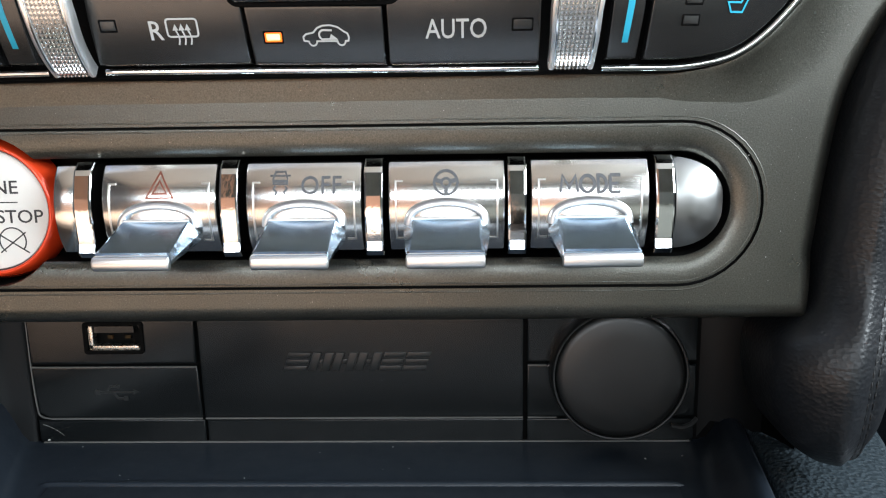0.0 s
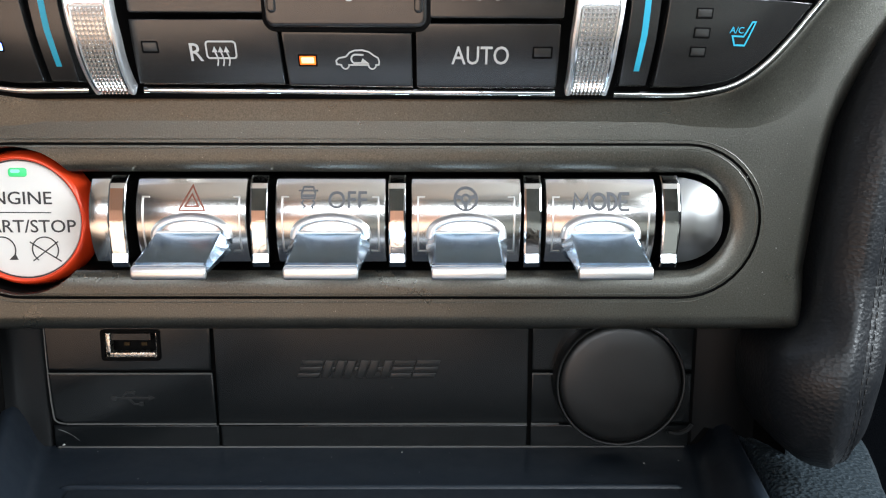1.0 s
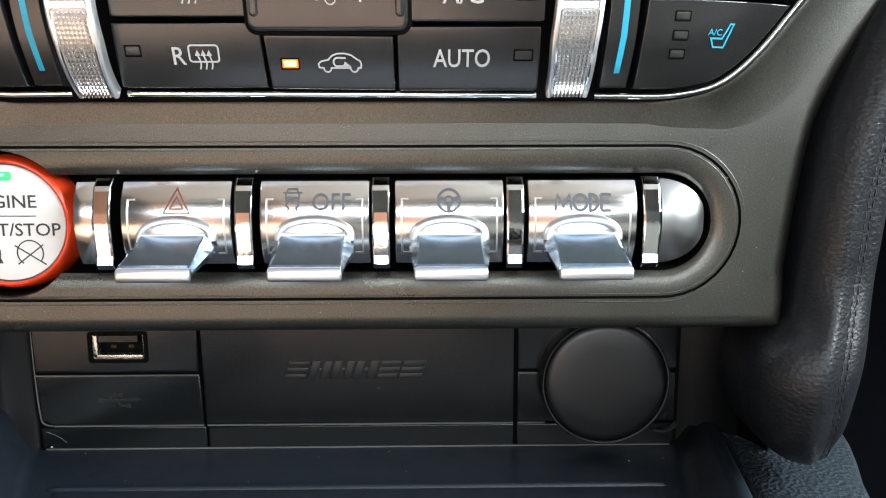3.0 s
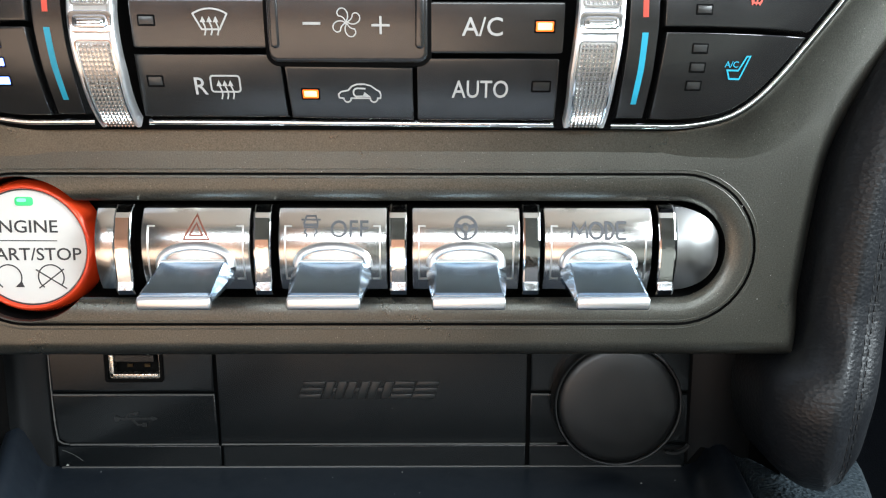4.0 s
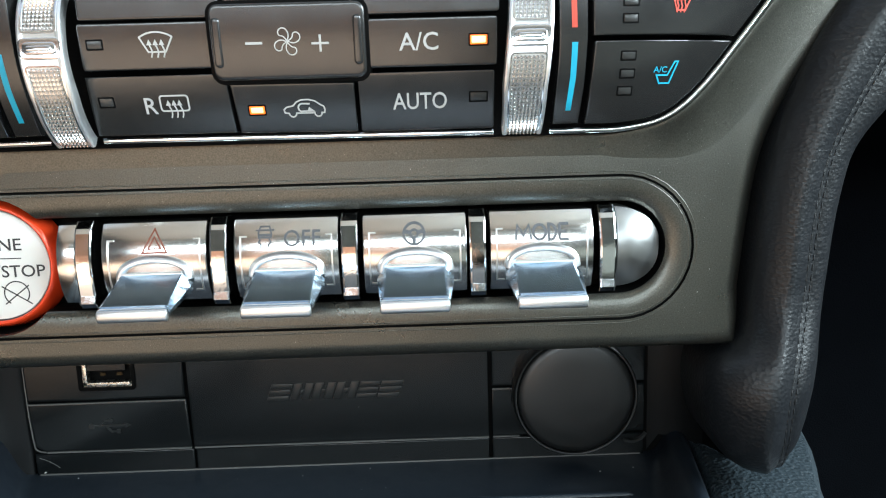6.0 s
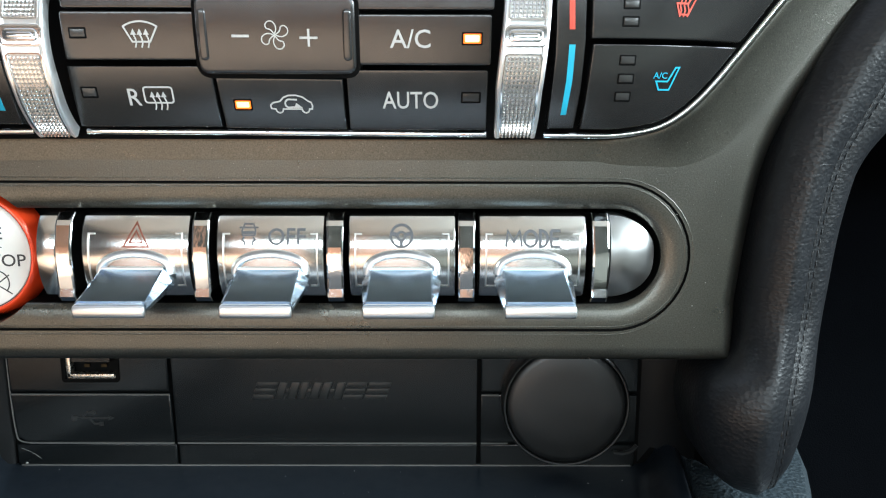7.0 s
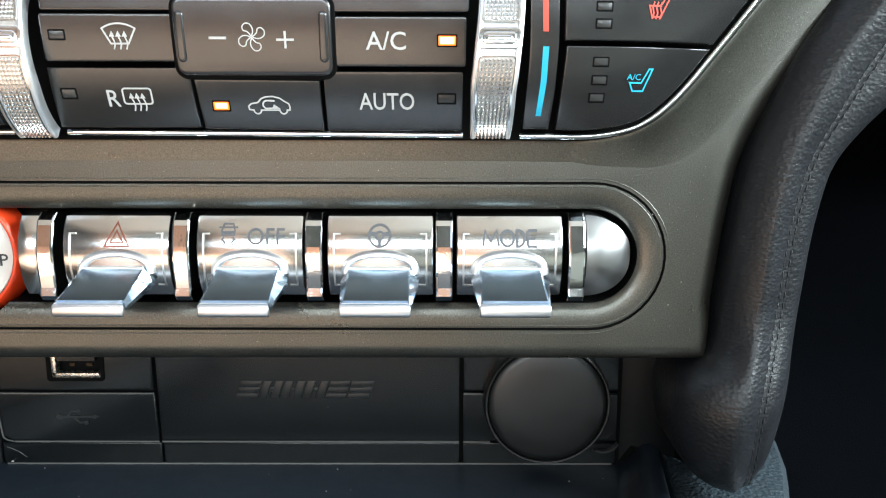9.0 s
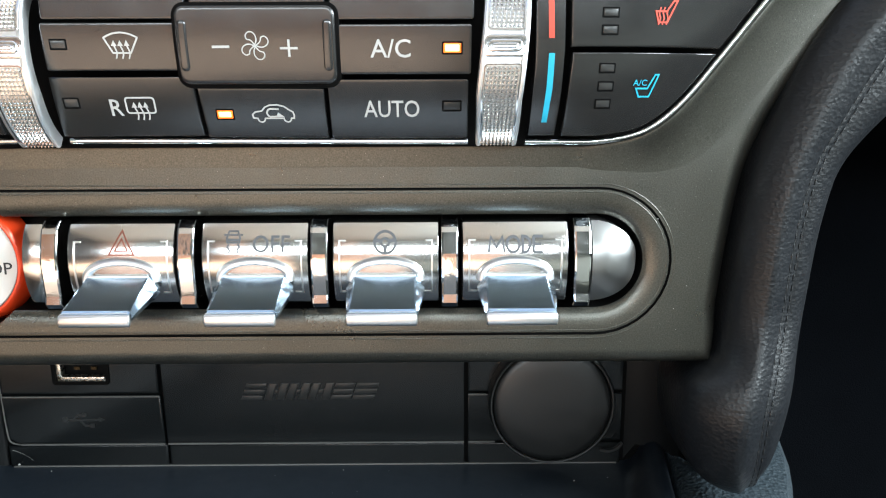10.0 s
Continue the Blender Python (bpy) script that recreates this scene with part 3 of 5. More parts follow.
def knurled_wheel(unit, x0, x1):
    R, yc, zc = 18.5, 2.7, 61.0
    xm = (x0 + x1) / 2
    lean = 1.0 if xm > SYM else -1.0

    def taper(x, z):
        """The wheel narrows a little downwards and its upper half leans outwards."""
        up = max(0.0, (z - 54.0) / 16.0)
        return xm + lean * 1.45 * up + (x - xm) * (1.0 - 0.08 * max(0.0, min(1.0, (56.0 - z) / 11.0)))

    def at(z, r=R):
        return yc - math.sqrt(r * r - (z - zc) ** 2)
    n = 44
    prof = [(x0, 2.2), (x0, 0.5), (x0 + 0.12, 0.15), (x0 + 0.45, 0.0), (x0 + 0.9, 0.05), (x0 + 1.15, 0.3), (x1 - 1.15, 0.3), (x1 - 0.9, 0.05), (x1 - 0.45, 0.0), (x1 - 0.12, 0.15), (x1, 0.5), (x1, 2.2)]
    bm = B()
    rings = []
    for i in range(n + 1):
        a = math.asin((45.4 - zc) / R) + (math.asin((78.0 - zc) / R) - math.asin((45.4 - zc) / R)) * i / n
        z = zc + R * math.sin(a)
        rings.append([(taper(x, z), yc - (R - d) * math.cos(a), zc + (R - d) * math.sin(a)) for x, d in prof])
    loops(bm, rings, False)
    w = part("thumb_wheel", bm, WHEEL, unit, "bright satin knurled temperature wheel", degrees=30)
    # knurled pads: rows of small pyramids
    for za, zb in ((45.4, 59.9), (66.6, 77.5)):
        bm = B()
        xa, xb = x0 + 1.2, x1 - 1.2
        cols, step = 8, (xb - xa) / 8
        a0, a1 = math.asin((za - zc) / R), math.asin((zb - zc) / R)
        rows = max(2, int((a1 - a0) * R / 0.8))
        for r in range(rows):
            b0, b1 = a0 + (a1 - a0) * r / rows, a0 + (a1 - a0) * (r + 1) / rows
            bc = (b0 + b1) / 2
            for c in range(cols):
                p0, p1 = xa + c * step, xa + (c + 1) * step
                f = 0.07
                q0, q1 = p0 + step * 0.5 - f * step, p0 + step * 0.5 + f * step
                g, h = 0.02 * step, 0.02 * (b1 - b0)
                base = [bm.verts.new((x, yc - (R - 0.32) * math.cos(b), zc + (R - 0.32) * math.sin(b))) for x, b in ((p0 + g, b0 + h), (p1 - g, b0 + h), (p1 - g, b1 - h), (p0 + g, b1 - h))]
                db = (b1 - b0) * f
                top = [bm.verts.new((x, yc - (R + 0.16) * math.cos(b), zc + (R + 0.16) * math.sin(b))) for x, b in ((q0, bc - db), (q1, bc - db), (q1, bc + db), (q0, bc + db))]
                bm.faces.new(top)
                for i in range(4):
                    bm.faces.new((base[i], base[(i + 1) % 4], top[(i + 1) % 4], top[i]))
        for v in bm.verts:
            v.co.x = taper(v.co.x, v.co.z)
        tagged(part("knurl", bm, KNURL, w, degrees=10), kind="stuff")
        bm = B()
        loops(bm, [[(taper(x, zc + (R - 0.27) * math.sin(a)), yc - (R - 0.27) * math.cos(a), zc + (R - 0.27) * math.sin(a)) for x in (xa, (xa + xb) / 2, xb)] for a in [a0 + (a1 - a0) * i / 24 for i in range(25)]], False)
        part("knurl_bed", bm, KNURL_BED, w, "dull metal between the knurls", degrees=40)
    # raised pointer lozenge: a rounded frame with a capsule in it
    xc, zm = (x0 + x1) / 2, 63.4
    for half_x, half_z, r, lift, name in ((3.9, 2.0, 1.1, 0.0, "pointer_frame"), (3.0, 1.15, 0.9, 0.3, "pointer_step"), (2.3, 0.5, 0.5, 0.6, "pointer")):
        bm = B()
        plate(bm, rounded(xc - half_x, xc + half_x, zm - half_z, zm + half_z, r - 0.02, 5), 0.0 - lift, 1.0, 0.24, 3)
        drape(bm, lambda x, z: at(z), 0.5)
        for v in bm.verts:
            v.co.x = taper(v.co.x, v.co.z)
        part(name, bm, RIM, w, "polished raised lozenge")
    # raised frames round the knurled pads
    for za, zb in ((45.9, 60.2), (66.3, 77.6)):
        bm = B()
        stroke(bm, rounded(x0 + 0.95, x1 - 0.95, za, zb, 0.6, 4), 0.28, True, 0.2)
        slice_z(bm, 0.9)
        for v in bm.verts:
            v.co.x = taper(v.co.x, v.co.z)
            v.co.y += at(v.co.z) + 0.12
        part("pad_frame", bm, RIM, w, degrees=40)


def tube(bm, line, depth_of, half=0.62, rise=0.55, back=3.4):
    """A half-round bar along a line (x, z)."""
    rings = []
    pts = [Vector(p) for p in line]
    for i, p in enumerate(pts):
        t = (pts[min(i + 1, len(pts) - 1)] - pts[max(i - 1, 0)]).normalized()
        nrm = Vector((-t.y, t.x))
        ring = []
        y = depth_of(p.x, p.y)
        for k in range(9):
            a = math.pi * k / 8
            q = p + nrm * half * math.cos(a)
            ring.append((q.x, y - rise * math.sin(a), q.y))
        ring += [((p - nrm * half).x, y + back, (p - nrm * half).y), ((p + nrm * half).x, y + back, (p + nrm * half).y)]
        rings.append(ring)
    return loops(bm, rings, True, True, True)


def climate_unit():
    u = thing("climate_control_unit", 0, 0, 45, "charcoal climate control unit with knurled metal wheels and chrome trim", "climate control")
    # black carrier behind the keys
    right = inside_trim(-0.9)
    carrier = clip_line(right, 44.0, 81.0)
    poly = [(2 * SYM - right[0][0], right[0][1])] + [right[0]] + carrier[1:] + [(2 * SYM - x, z) for x, z in carrier[1:]][::-1]
    bm = B()
    plate(bm, poly, 0.0, 6.0, 0.2)
    part("carrier", drape(bm, lambda x, z: face_y(x, z) + 2.4, 4.0), BLACK, u, "black carrier in the gaps between the keys")
    # sloping skirt that joins the unit to the fascia
    bm = B()
    low = [(2 * SYM - x, z) for x, z in TRIM][::-1] + TRIM
    rings = [[] for _ in range(17)]
    for i in range(len(low)):
        a, b = Vector(low[max(i - 1, 0)]), Vector(low[min(i + 1, len(low) - 1)])
        t = (b - a).normalized()
        turn = min(1.0, 1.5 * abs(t.y))
        wide, high, bow = 4.0 + 6.8 * turn, 0.44 + 2.2 * turn, 1.05 + 1.05 * turn
        for j, (d, y) in enumerate([(0.75, 0.28 - high), (0.95, -high), (1.25, -high)] + [(1.25 + wide * k / 14, -high * (1 - k / 14) ** bow + 0.03 * (k == 14)) for k in range(1, 15)]):
            rings[j].append((low[i][0] + t.y * d, y, low[i][1] - t.x * d))
    rings.insert(0, [(x, 2.4, z) for x, y, z in rings[0]])
    loops(bm, rings, False)
    part("skirt", bm, PANEL, u, "fascia-coloured sloping skirt", degrees=50)

    for line in ([(-62.4, 46.5), (-50, 46.45), (-23, 46.3), (0, 46.15), (15.2, 46.05)], TRIM, mirror(TRIM)):
        part("chrome_strip", tube(B(), line, lambda x, z: -3.2, 0.62, 0.5), CHROME, u, "narrow polished chrome trim strip")
    knurled_wheel(u, -70.3, -62.2)
    knurled_wheel(u, 16.2, 24.6)

    # keys with their symbols
    k = key(u, rounded(-61.2, -35.6, 68.4, 78.5, 0.5))
    symbol(k, lettering("MAX", -54.2, -45.7, 72.2, 75.3, 0.06, 0.0))
    bm = B()
    for i in range(3):
        wavy_arrow(bm, -42.9 + i * 1.05, 71.7, 74.3, 0.26)
    stroke(bm, [(-44.6, 75.9)] + arc(-41.8, 71.5, 5.2, 122, 58, 8) + [(-39.0, 75.9), (-40.2, 73.2), (-43.4, 73.2)], 0.3, True)
    symbol(k, bm)
    lens(k, -59.0, -56.3, 73.9, 75.4, LED_OFF)

    k = key(u, rounded(-61.6, -37.6, 59.5, 67.8, 0.5))
    bm = B()
    stroke(bm, [(-50.4, 65.2)] + arc(-47.4, 60.5, 5.6, 122, 58, 8) + [(-44.4, 65.2), (-45.8, 62.6), (-49.0, 62.6)], 0.3, True)
    for i in range(3):
        wavy_arrow(bm, -48.6 + i * 1.15, 61.6, 63.9, 0.25)
    symbol(k, bm)
    lens(k, -60.0, -57.4, 63.4, 64.8, LED_OFF)

    k = key(u, [(-62.0, 47.5), (-35.2, 47.5), (-35.6, 57.9), (-36.1, 58.4), (-61.7, 58.4)])
    symbol(k, lettering("R", -51.6, -49.3, 51.4, 54.4))
    bm = B()
    stroke(bm, rounded(-48.6, -43.3, 51.9, 54.7, 0.5, 3), 0.3, True)
    for i in range(3):
        wavy_arrow(bm, -47.0 + i * 1.05, 50.6, 53.0, 0.25)
    symbol(k, bm)
    lens(k, -59.9, -57.4, 53.0, 54.5, LED_OFF)

    k = key(u, [(-34.4, 47.3), (-11.6, 47.0), (-11.7, 56.2), (-34.9, 56.4)])
    bm = B()
    body = [(-25.3, 50.9), (-25.4, 51.5), (-24.9, 51.95), (-23.6, 52.2), (-22.9, 52.9), (-22.0, 53.25), (-20.6, 53.3), (-19.4, 53.0), (-18.4, 52.3), (-17.8, 52.0), (-17.6, 51.4), (-17.7, 50.8)]
    stroke(bm, body + arc(-18.9, 50.8, 0.7, 0, -180, 6) + arc(-23.8, 50.8, 0.7, 0, -180, 6), 0.27, True)
    stroke(bm, [(-20.4, 52.5), (-21.8, 52.55)] + arc(-21.9, 51.8, 0.75, 95, 250, 6) + [(-20.6, 51.15)], 0.3)
    loops(bm, [[(-21.0, 0, 51.0), (-19.4, 0, 51.0), (-20.6, 0, 51.9)], [(-21.0, -0.06, 51.0), (-19.4, -0.06, 51.0), (-20.6, -0.06, 51.9)]], True, True, True)
    symbol(k, bm)
    lens(k, -32.0, -29.1, 50.8, 52.3, AMBER, 0.0, "lit amber indicator")

    k = key(u, rounded(-10.9, 15.0, 46.9, 57.8, 0.5))
    symbol(k, lettering("AUTO", -4.5, 5.9, 50.9, 54.0))
    lens(k, 10.4, 13.5, 52.2, 53.7, LED_OFF)

    k = key(u, rounded(-8.4, 15.5, 58.7, 67.4, 0.5))
    symbol(k, lettering("A/C", -2.8, 4.5, 61.6, 64.8))
    lens(k, 10.4, 13.6, 62.4, 64.1, AMBER, 0.0, "lit amber indicator")

    k = key(u, rounded(-9.9, 15.9, 68.2, 78.5, 0.5))
    symbol(k, lettering("MAX A/C", -8.6, 8.3, 72.2, 75.3, 0.06, 0.0))
    lens(k, 10.7, 13.6, 73.7, 75.3, LED_OFF)

    k = key(u, rounded(-34.7, -10.7, 70.9, 80.0, 0.5))
    bm = B()
    stroke(bm, arc(-22.9, 75.9, 2.1, 0, 360, 24)[:-1], 0.32, True)
    symbol(k, bm)
    lens(k, -31.8, -28.9, 75.1, 76.6, AMBER, 0.0, "lit amber indicator")

    # fan rocker in its black surround
    bm = B()
    plate(bm, rounded(-38.0, -8.2, 56.35, 71.25, 2.3), -0.10, 4.0, 0.15)
    part("rocker_surround", drape(bm, face_y, 2.5), BLACK, u)
    k = key(u, rounded(-37.3, -8.9, 57.0, 70.6, 1.7), "fan_rocker", 1.0, 0.5)
    bm = B()
    loops(bm, [[(-30.9, 0, 63.3), (-27.8, 0, 63.3), (-27.8, 0, 63.75), (-30.9, 0, 63.75)], [(-30.9, -0.06, 63.3), (-27.8, -0.06, 63.3), (-27.8, -0.06, 63.75), (-30.9, -0.06, 63.75)]], True, True, True)
    stroke(bm, [(-18.8, 63.25), (-15.6, 63.25)], 0.4)
    stroke(bm, [(-17.2, 61.75), (-17.2, 64.75)], 0.4, False, 0.09)
    for q in range(4):
        a = radians(90 * q + 12)
        leaf = [(0.15, 0.05), (0.7, -0.38), (1.5, -0.52), (2.3, -0.15), (2.5, 0.6), (2.05, 1.2), (1.4, 1.15), (1.15, 0.65), (0.75, 0.3)]
        pts = [(-23.2 + x * math.cos(a) - z * math.sin(a), 63.7 + x * math.sin(a) + z * math.cos(a)) for x, z in curve_through(leaf + leaf[:1], 3)[:-1]]
        stroke(bm, pts, 0.2, True)
    symbol(k, bm, PRINT, 1.05)
    for x in (-36.0, -10.3):
        bm = B()
        plate(bm, rounded(x - 0.8, x + 0.8, 59.3, 68.2, 0.75, 5), -0.4, 0.8, 0.4)
        part("grip_rib", on_face(bm, 0.95, 2.0), KEYCAP, k, "raised glossy rib")

    # colour strips and seat keys, the same on both sides
    for side in (0, 1):
        flip = mirror if side else (lambda p: p)
        key(u, flip([(26.6, 47.3), (31.6, 47.3), (32.2, 55.0), (32.4, 63.0), (31.9, 80.0), (27.0, 80.0), (27.1, 60.0)]), "temperature_scale")
        sc = u.children[-1]
        for poly, mat, lab in (([(28.7, 80.0), (29.4, 64.9), (30.4, 64.9), (29.7, 80.0)], RED_PRINT, "red warm scale"), ([(28.9, 49.8), (29.9, 49.8), (30.5, 56.0), (30.6, 62.3), (29.5, 62.3), (29.4, 56.0)], BLUE_PRINT, "blue cool scale")):
            bm = B()
            plate(bm, flip(poly), -0.05, 0.1, 0.02, 1)
            part("scale_bar", on_face(bm, 0.02, 2.0), mat, sc, lab)
        edge = inside_trim(1.6)
        lo = [p for p in clip_line(inside_trim(1.3), 47.0, 62.4) if p[0] > 33.5]
        low_key = key(u, flip([(33.0, 47.2)] + lo + [(33.9, 62.4)]), "seat_key", 0.0, 0.18, "large charcoal seat cooling key")
        up = clip_line(edge, 63.4, 80.0)
        top_key = key(u, flip([(33.5, 63.4)] + up + [(33.0, 80.0)]), "seat_key", 0.0, 0.18, "large charcoal seat heating key")
        for kk, zs in ((low_key, (59.65, 56.4, 53.2)), (top_key, (75.9, 72.6, 69.3, 66.3))):
            for z in zs:
                x = 40.4 if z > 55 else 40.2
                x, z = (x, z) if not side else (2 * SYM - x - 0.4, z + 0.6)
                lit = side and kk == low_key
                lens(kk, x - 1.3, x + 1.3, z - 0.65, z + 0.65, BLUE_LED if lit else LED_OFF, 0.0, "lit blue indicator" if lit else "")
        if not side:
            bm = B()
            stroke(bm, [(46.4, 56.0), (47.1, 54.5), (49.2, 54.5), (50.7, 58.5), (50.0, 58.5), (48.7, 56.0)], 0.3, True)
            symbol(low_key, bm, BLUE_PRINT)
            symbol(low_key, lettering("A/C", 45.7, 48.5, 56.5, 57.6), BLUE_PRINT, 0.05, "symbol", 0)
            bm = B()
            stroke(bm, [(48.8, 69.6), (49.4, 67.7), (51.1, 67.7), (52.8, 71.4), (52.1, 71.4), (50.9, 69.6)], 0.3, True)
            for i in range(3):
                stroke(bm, [(49.4 + 0.75 * i, 67.3), (49.7 + 0.75 * i, 68.4), (49.4 + 0.75 * i, 69.3), (49.7 + 0.75 * i, 70.3)], 0.26)
            symbol(top_key, bm, RED_PRINT)
    return u


climate_unit()

# ---- row of toggle switches ----
ROW_Z, ROLL_R = 21.3, 14.0     # height of the row and radius of its rollers
BANDS = [-69.3, -41.8, -14.9, 11.6, 38.6]


def roll_y(r=ROLL_R, front=-3.2):
    def s(x, z):
        d = min(abs(z - ROW_Z), r * 0.98)
        return front + r - math.sqrt(r * r - d * d)
    return s


def roller(bm, x0, x1, front, half, lip=0.25, r=ROLL_R, back=7.5):
    """A horizontal roller section with eased ends."""
    rings = []
    n = 22
    for x, ins in ((x0, lip), (x0 + lip * 0.3, lip * 0.3), (x0 + lip, 0.0), (x1 - lip, 0.0), (x1 - lip * 0.3, lip * 0.3), (x1, lip)):
        ring = []
        for i in range(n + 1):
            d = (half - ins) * (2 * i / n - 1)
            ring.append((x, front + ins + r - math.sqrt(r * r - d * d), ROW_Z + d))
        ring += [(x, back, ROW_Z + half - ins), (x, back, ROW_Z - half + ins)]
        rings.append(ring)
    return loops(bm, rings, True, True, True)


def faceted_band(bm, x0, x1, front=-3.9, r=13.0, half=8.95):
    """A divider band whose front is broken into flat polished facets, with a flared foot."""
    heights = (-1.0, -0.885, -0.70, -0.46, -0.22, 0.02, 0.26, 0.73, 0.84, 1.0)
    push = (-2.37, -2.39, -0.99, -0.31, 0.03, 0.05, 0.0, -0.36, -0.5, -0.1)
    prof = [(ROW_Z + half * h, front + r - math.sqrt(r * r - (half * h) ** 2) + p) for h, p in zip(heights, push)]
    rings = []
    for x, ins in ((x0, 0.35), (x0 + 0.12, 0.1), (x0 + 0.4, 0.0), (x1 - 0.4, 0.0), (x1 - 0.12, 0.1), (x1, 0.35)):
        rings.append([(x, 7.5, prof[0][0] + ins)] + [(x, y + ins, z) for z, y in prof] + [(x, 7.5, prof[-1][0] - ins)])
    return loops(bm, rings, True, True, True)


def switch_row():
    t = thing("switch_carrier", (BANDS[0] + BANDS[-1]) / 2, 5, ROW_Z, "chrome banded carrier between the toggle switches with a rounded end cap", "switch carrier")
    for x in BANDS:
        part("chrome_band", faceted_band(B(), x - 1.7, x + 1.7), CHROME, t, "polished chrome divider band", degrees=9)
    # rounded end cap
    bm = B()
    rings = []
    for i in range(15):
        a = radians(90 * i / 14)
        k = max(math.cos(a), 0.02)
        x = 40.6 + 9.9 * math.sin(a)
        ring = []
        for j in range(25):
            d = 8.5 * k * (2 * j / 24 - 1)
            full = 13.0 - math.sqrt(169.0 - d * d)
            ring.append((x, -3.3 + (1 - k) * 5.0 + full, ROW_Z + d))
        ring += [(x, 8.0, ROW_Z + 8.5 * k), (x, 8.0, ROW_Z - 8.5 * k)]
        rings.append(ring)
    loops(bm, rings, True, True, True)
    part("end_cap", bm, DOME, t, "satin metal rounded end cap", degrees=50)
    part("end_sleeve", roller(B(), -75.0, -71.2, -3.0, 8.2, 0.3), SATIN, t, "short satin metal sleeve")
    return t


switch_row()


def toggle(xc):
    t = thing("toggle_switch", xc, 6, ROW_Z, "satin metal toggle switch with a projecting polished paddle", "toggle switch", "row of toggle switches")
    W = 10.75
    roll = part("roller", roller(B(), xc - W, xc + W, -3.2, 8.25, 0.35), SATIN, t, "brushed satin metal roller", degrees=25)
    # etched corner brackets
    for s in (-1, 1):
        bm = B()
        x = xc + s * 9.4
        stroke(bm, [(x - s * 1.3, 26.2), (x, 26.2), (x, 15.4), (x - s * 1.6, 15.4)], 0.29, False, 0.12)
        part("bracket_line", drape(bm, roll_y(), 0.8), BRACKET, roll, "raised bright bracket line")
    # arched root of the paddle
    bm = B()
    zr, half_w, high = 19.4, 7.8, 3.6
    n = 28

    def arch(f, y):
        return [(xc + half_w * (0.55 + 0.45 * f) * math.cos(math.pi * i / n), y, zr - 1.2 + (high * f + 1.2) * max(math.sin(math.pi * i / n), 0.0) ** 0.75) for i in range(n + 1)]
    loops(bm, [arch(f, y) for f, y in ((1.06, -2.0), (1.04, -3.3), (0.98, -4.0), (0.88, -4.45), (0.76, -4.6), (0.66, -4.45), (0.59, -4.0), (0.57, -3.2))], False)
    part("arch_rim", bm, LIP, t, "polished arched rim round the paddle root", degrees=70)
    bm = B()
    loops(bm, [arch(f, y) for f, y in ((0.60, -3.4), (0.4, -3.5), (0.2, -3.6), (0.0, -3.7))], False)
    part("crescent", bm, SATIN, t, "polished hollow behind the paddle", degrees=60)
    # paddle: a thick flat blade that slopes down to the front, with flared flanks
    bm = B()
    rings = []
    sect = [(-3.6, 19.2, 15.4, 6.3, 7.75), (-4.9, 19.5, 15.2, 6.3, 7.85), (-5.5, 19.42, 15.0, 6.3, 7.85), (-9.5, 17.95, 14.4, 6.3, 7.5), (-13.2, 16.6, 13.7, 6.35, 7.0), (-15.9, 15.62, 13.1, 6.5, 6.7), (-16.4, 15.25, 13.1, 6.55, 6.6)]
    for y, zt, zb, ht, hb in sect:
        e = 0.4
        zm = zt - 0.5 * (zt - zb) - 0.2
        ring = [(xc - hb + 0.1, y, zb + 0.5), (xc - hb, y, zm), (xc - ht + e * 0.1, y, zt - 0.16), (xc - ht + e, y, zt), (xc + ht - e, y, zt), (xc + ht - e * 0.1, y, zt - 0.16), (xc + hb, y, zm), (xc + hb - 0.1, y, zb + 0.5), (xc + hb - 0.6, y, zb), (xc - hb + 0.6, y, zb)]
        rings.append(ring)
    loops(bm, rings, True, True, True)
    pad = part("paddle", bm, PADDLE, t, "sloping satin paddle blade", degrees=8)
    bm = B()
    loops(bm, [[(xc + s * 6.1, -5.05 + 0.28 * math.cos(a), 19.52 + 0.3 * math.sin(a)) for a in [2 * math.pi * i / 10 for i in range(10)]] for s in (-1, 1)], True, True, True)
    part("root_ridge", bm, LIP, pad, "thin bright ridge at the paddle root", degrees=50)
    # polished lip along the front of the paddle
    bm = B()
    rings = []
    for x, k in ((xc - 6.7, 0.6), (xc - 6.55, 0.9), (xc - 6.25, 1.0), (xc + 6.25, 1.0), (xc + 6.55, 0.9), (xc + 6.7, 0.6)):
        rings.append([(x, -16.75 - 0.62 * k * math.cos(a) * (0.75 if math.cos(a) < 0 else 1), 13.85 + 1.25 * k * math.sin(a)) for a in [2 * math.pi * i / 20 for i in range(20)]])
    loops(bm, rings, True, True, True)
    part("front_lip", bm, LIP, pad, "rounded polished front edge", degrees=40)
    return t, roll


CENTRES = [-55.0, -27.9, -1.4, 24.95]
first_toggle, _ = toggle(CENTRES[0])
toggles = [first_toggle] + [copy_thing(first_toggle, pose(x * MM, 6 * MM, ROW_Z * MM)) for x in CENTRES[1:]]
for ob, x, lab in zip(toggles, CENTRES, ("with an etched warning triangle", "with an etched skidding car and OFF", "with an etched steering wheel", "etched MODE")):
    BASE[ob.name] = (x, 6, ROW_Z)
    tagged(ob, "satin metal toggle switch " + lab)


def etch(ob, bm, mat=ENGRAVED):
    return part("etched_symbol", drape(bm, roll_y(ROLL_R, -3.22), 0.8), mat, ob, degrees=20)


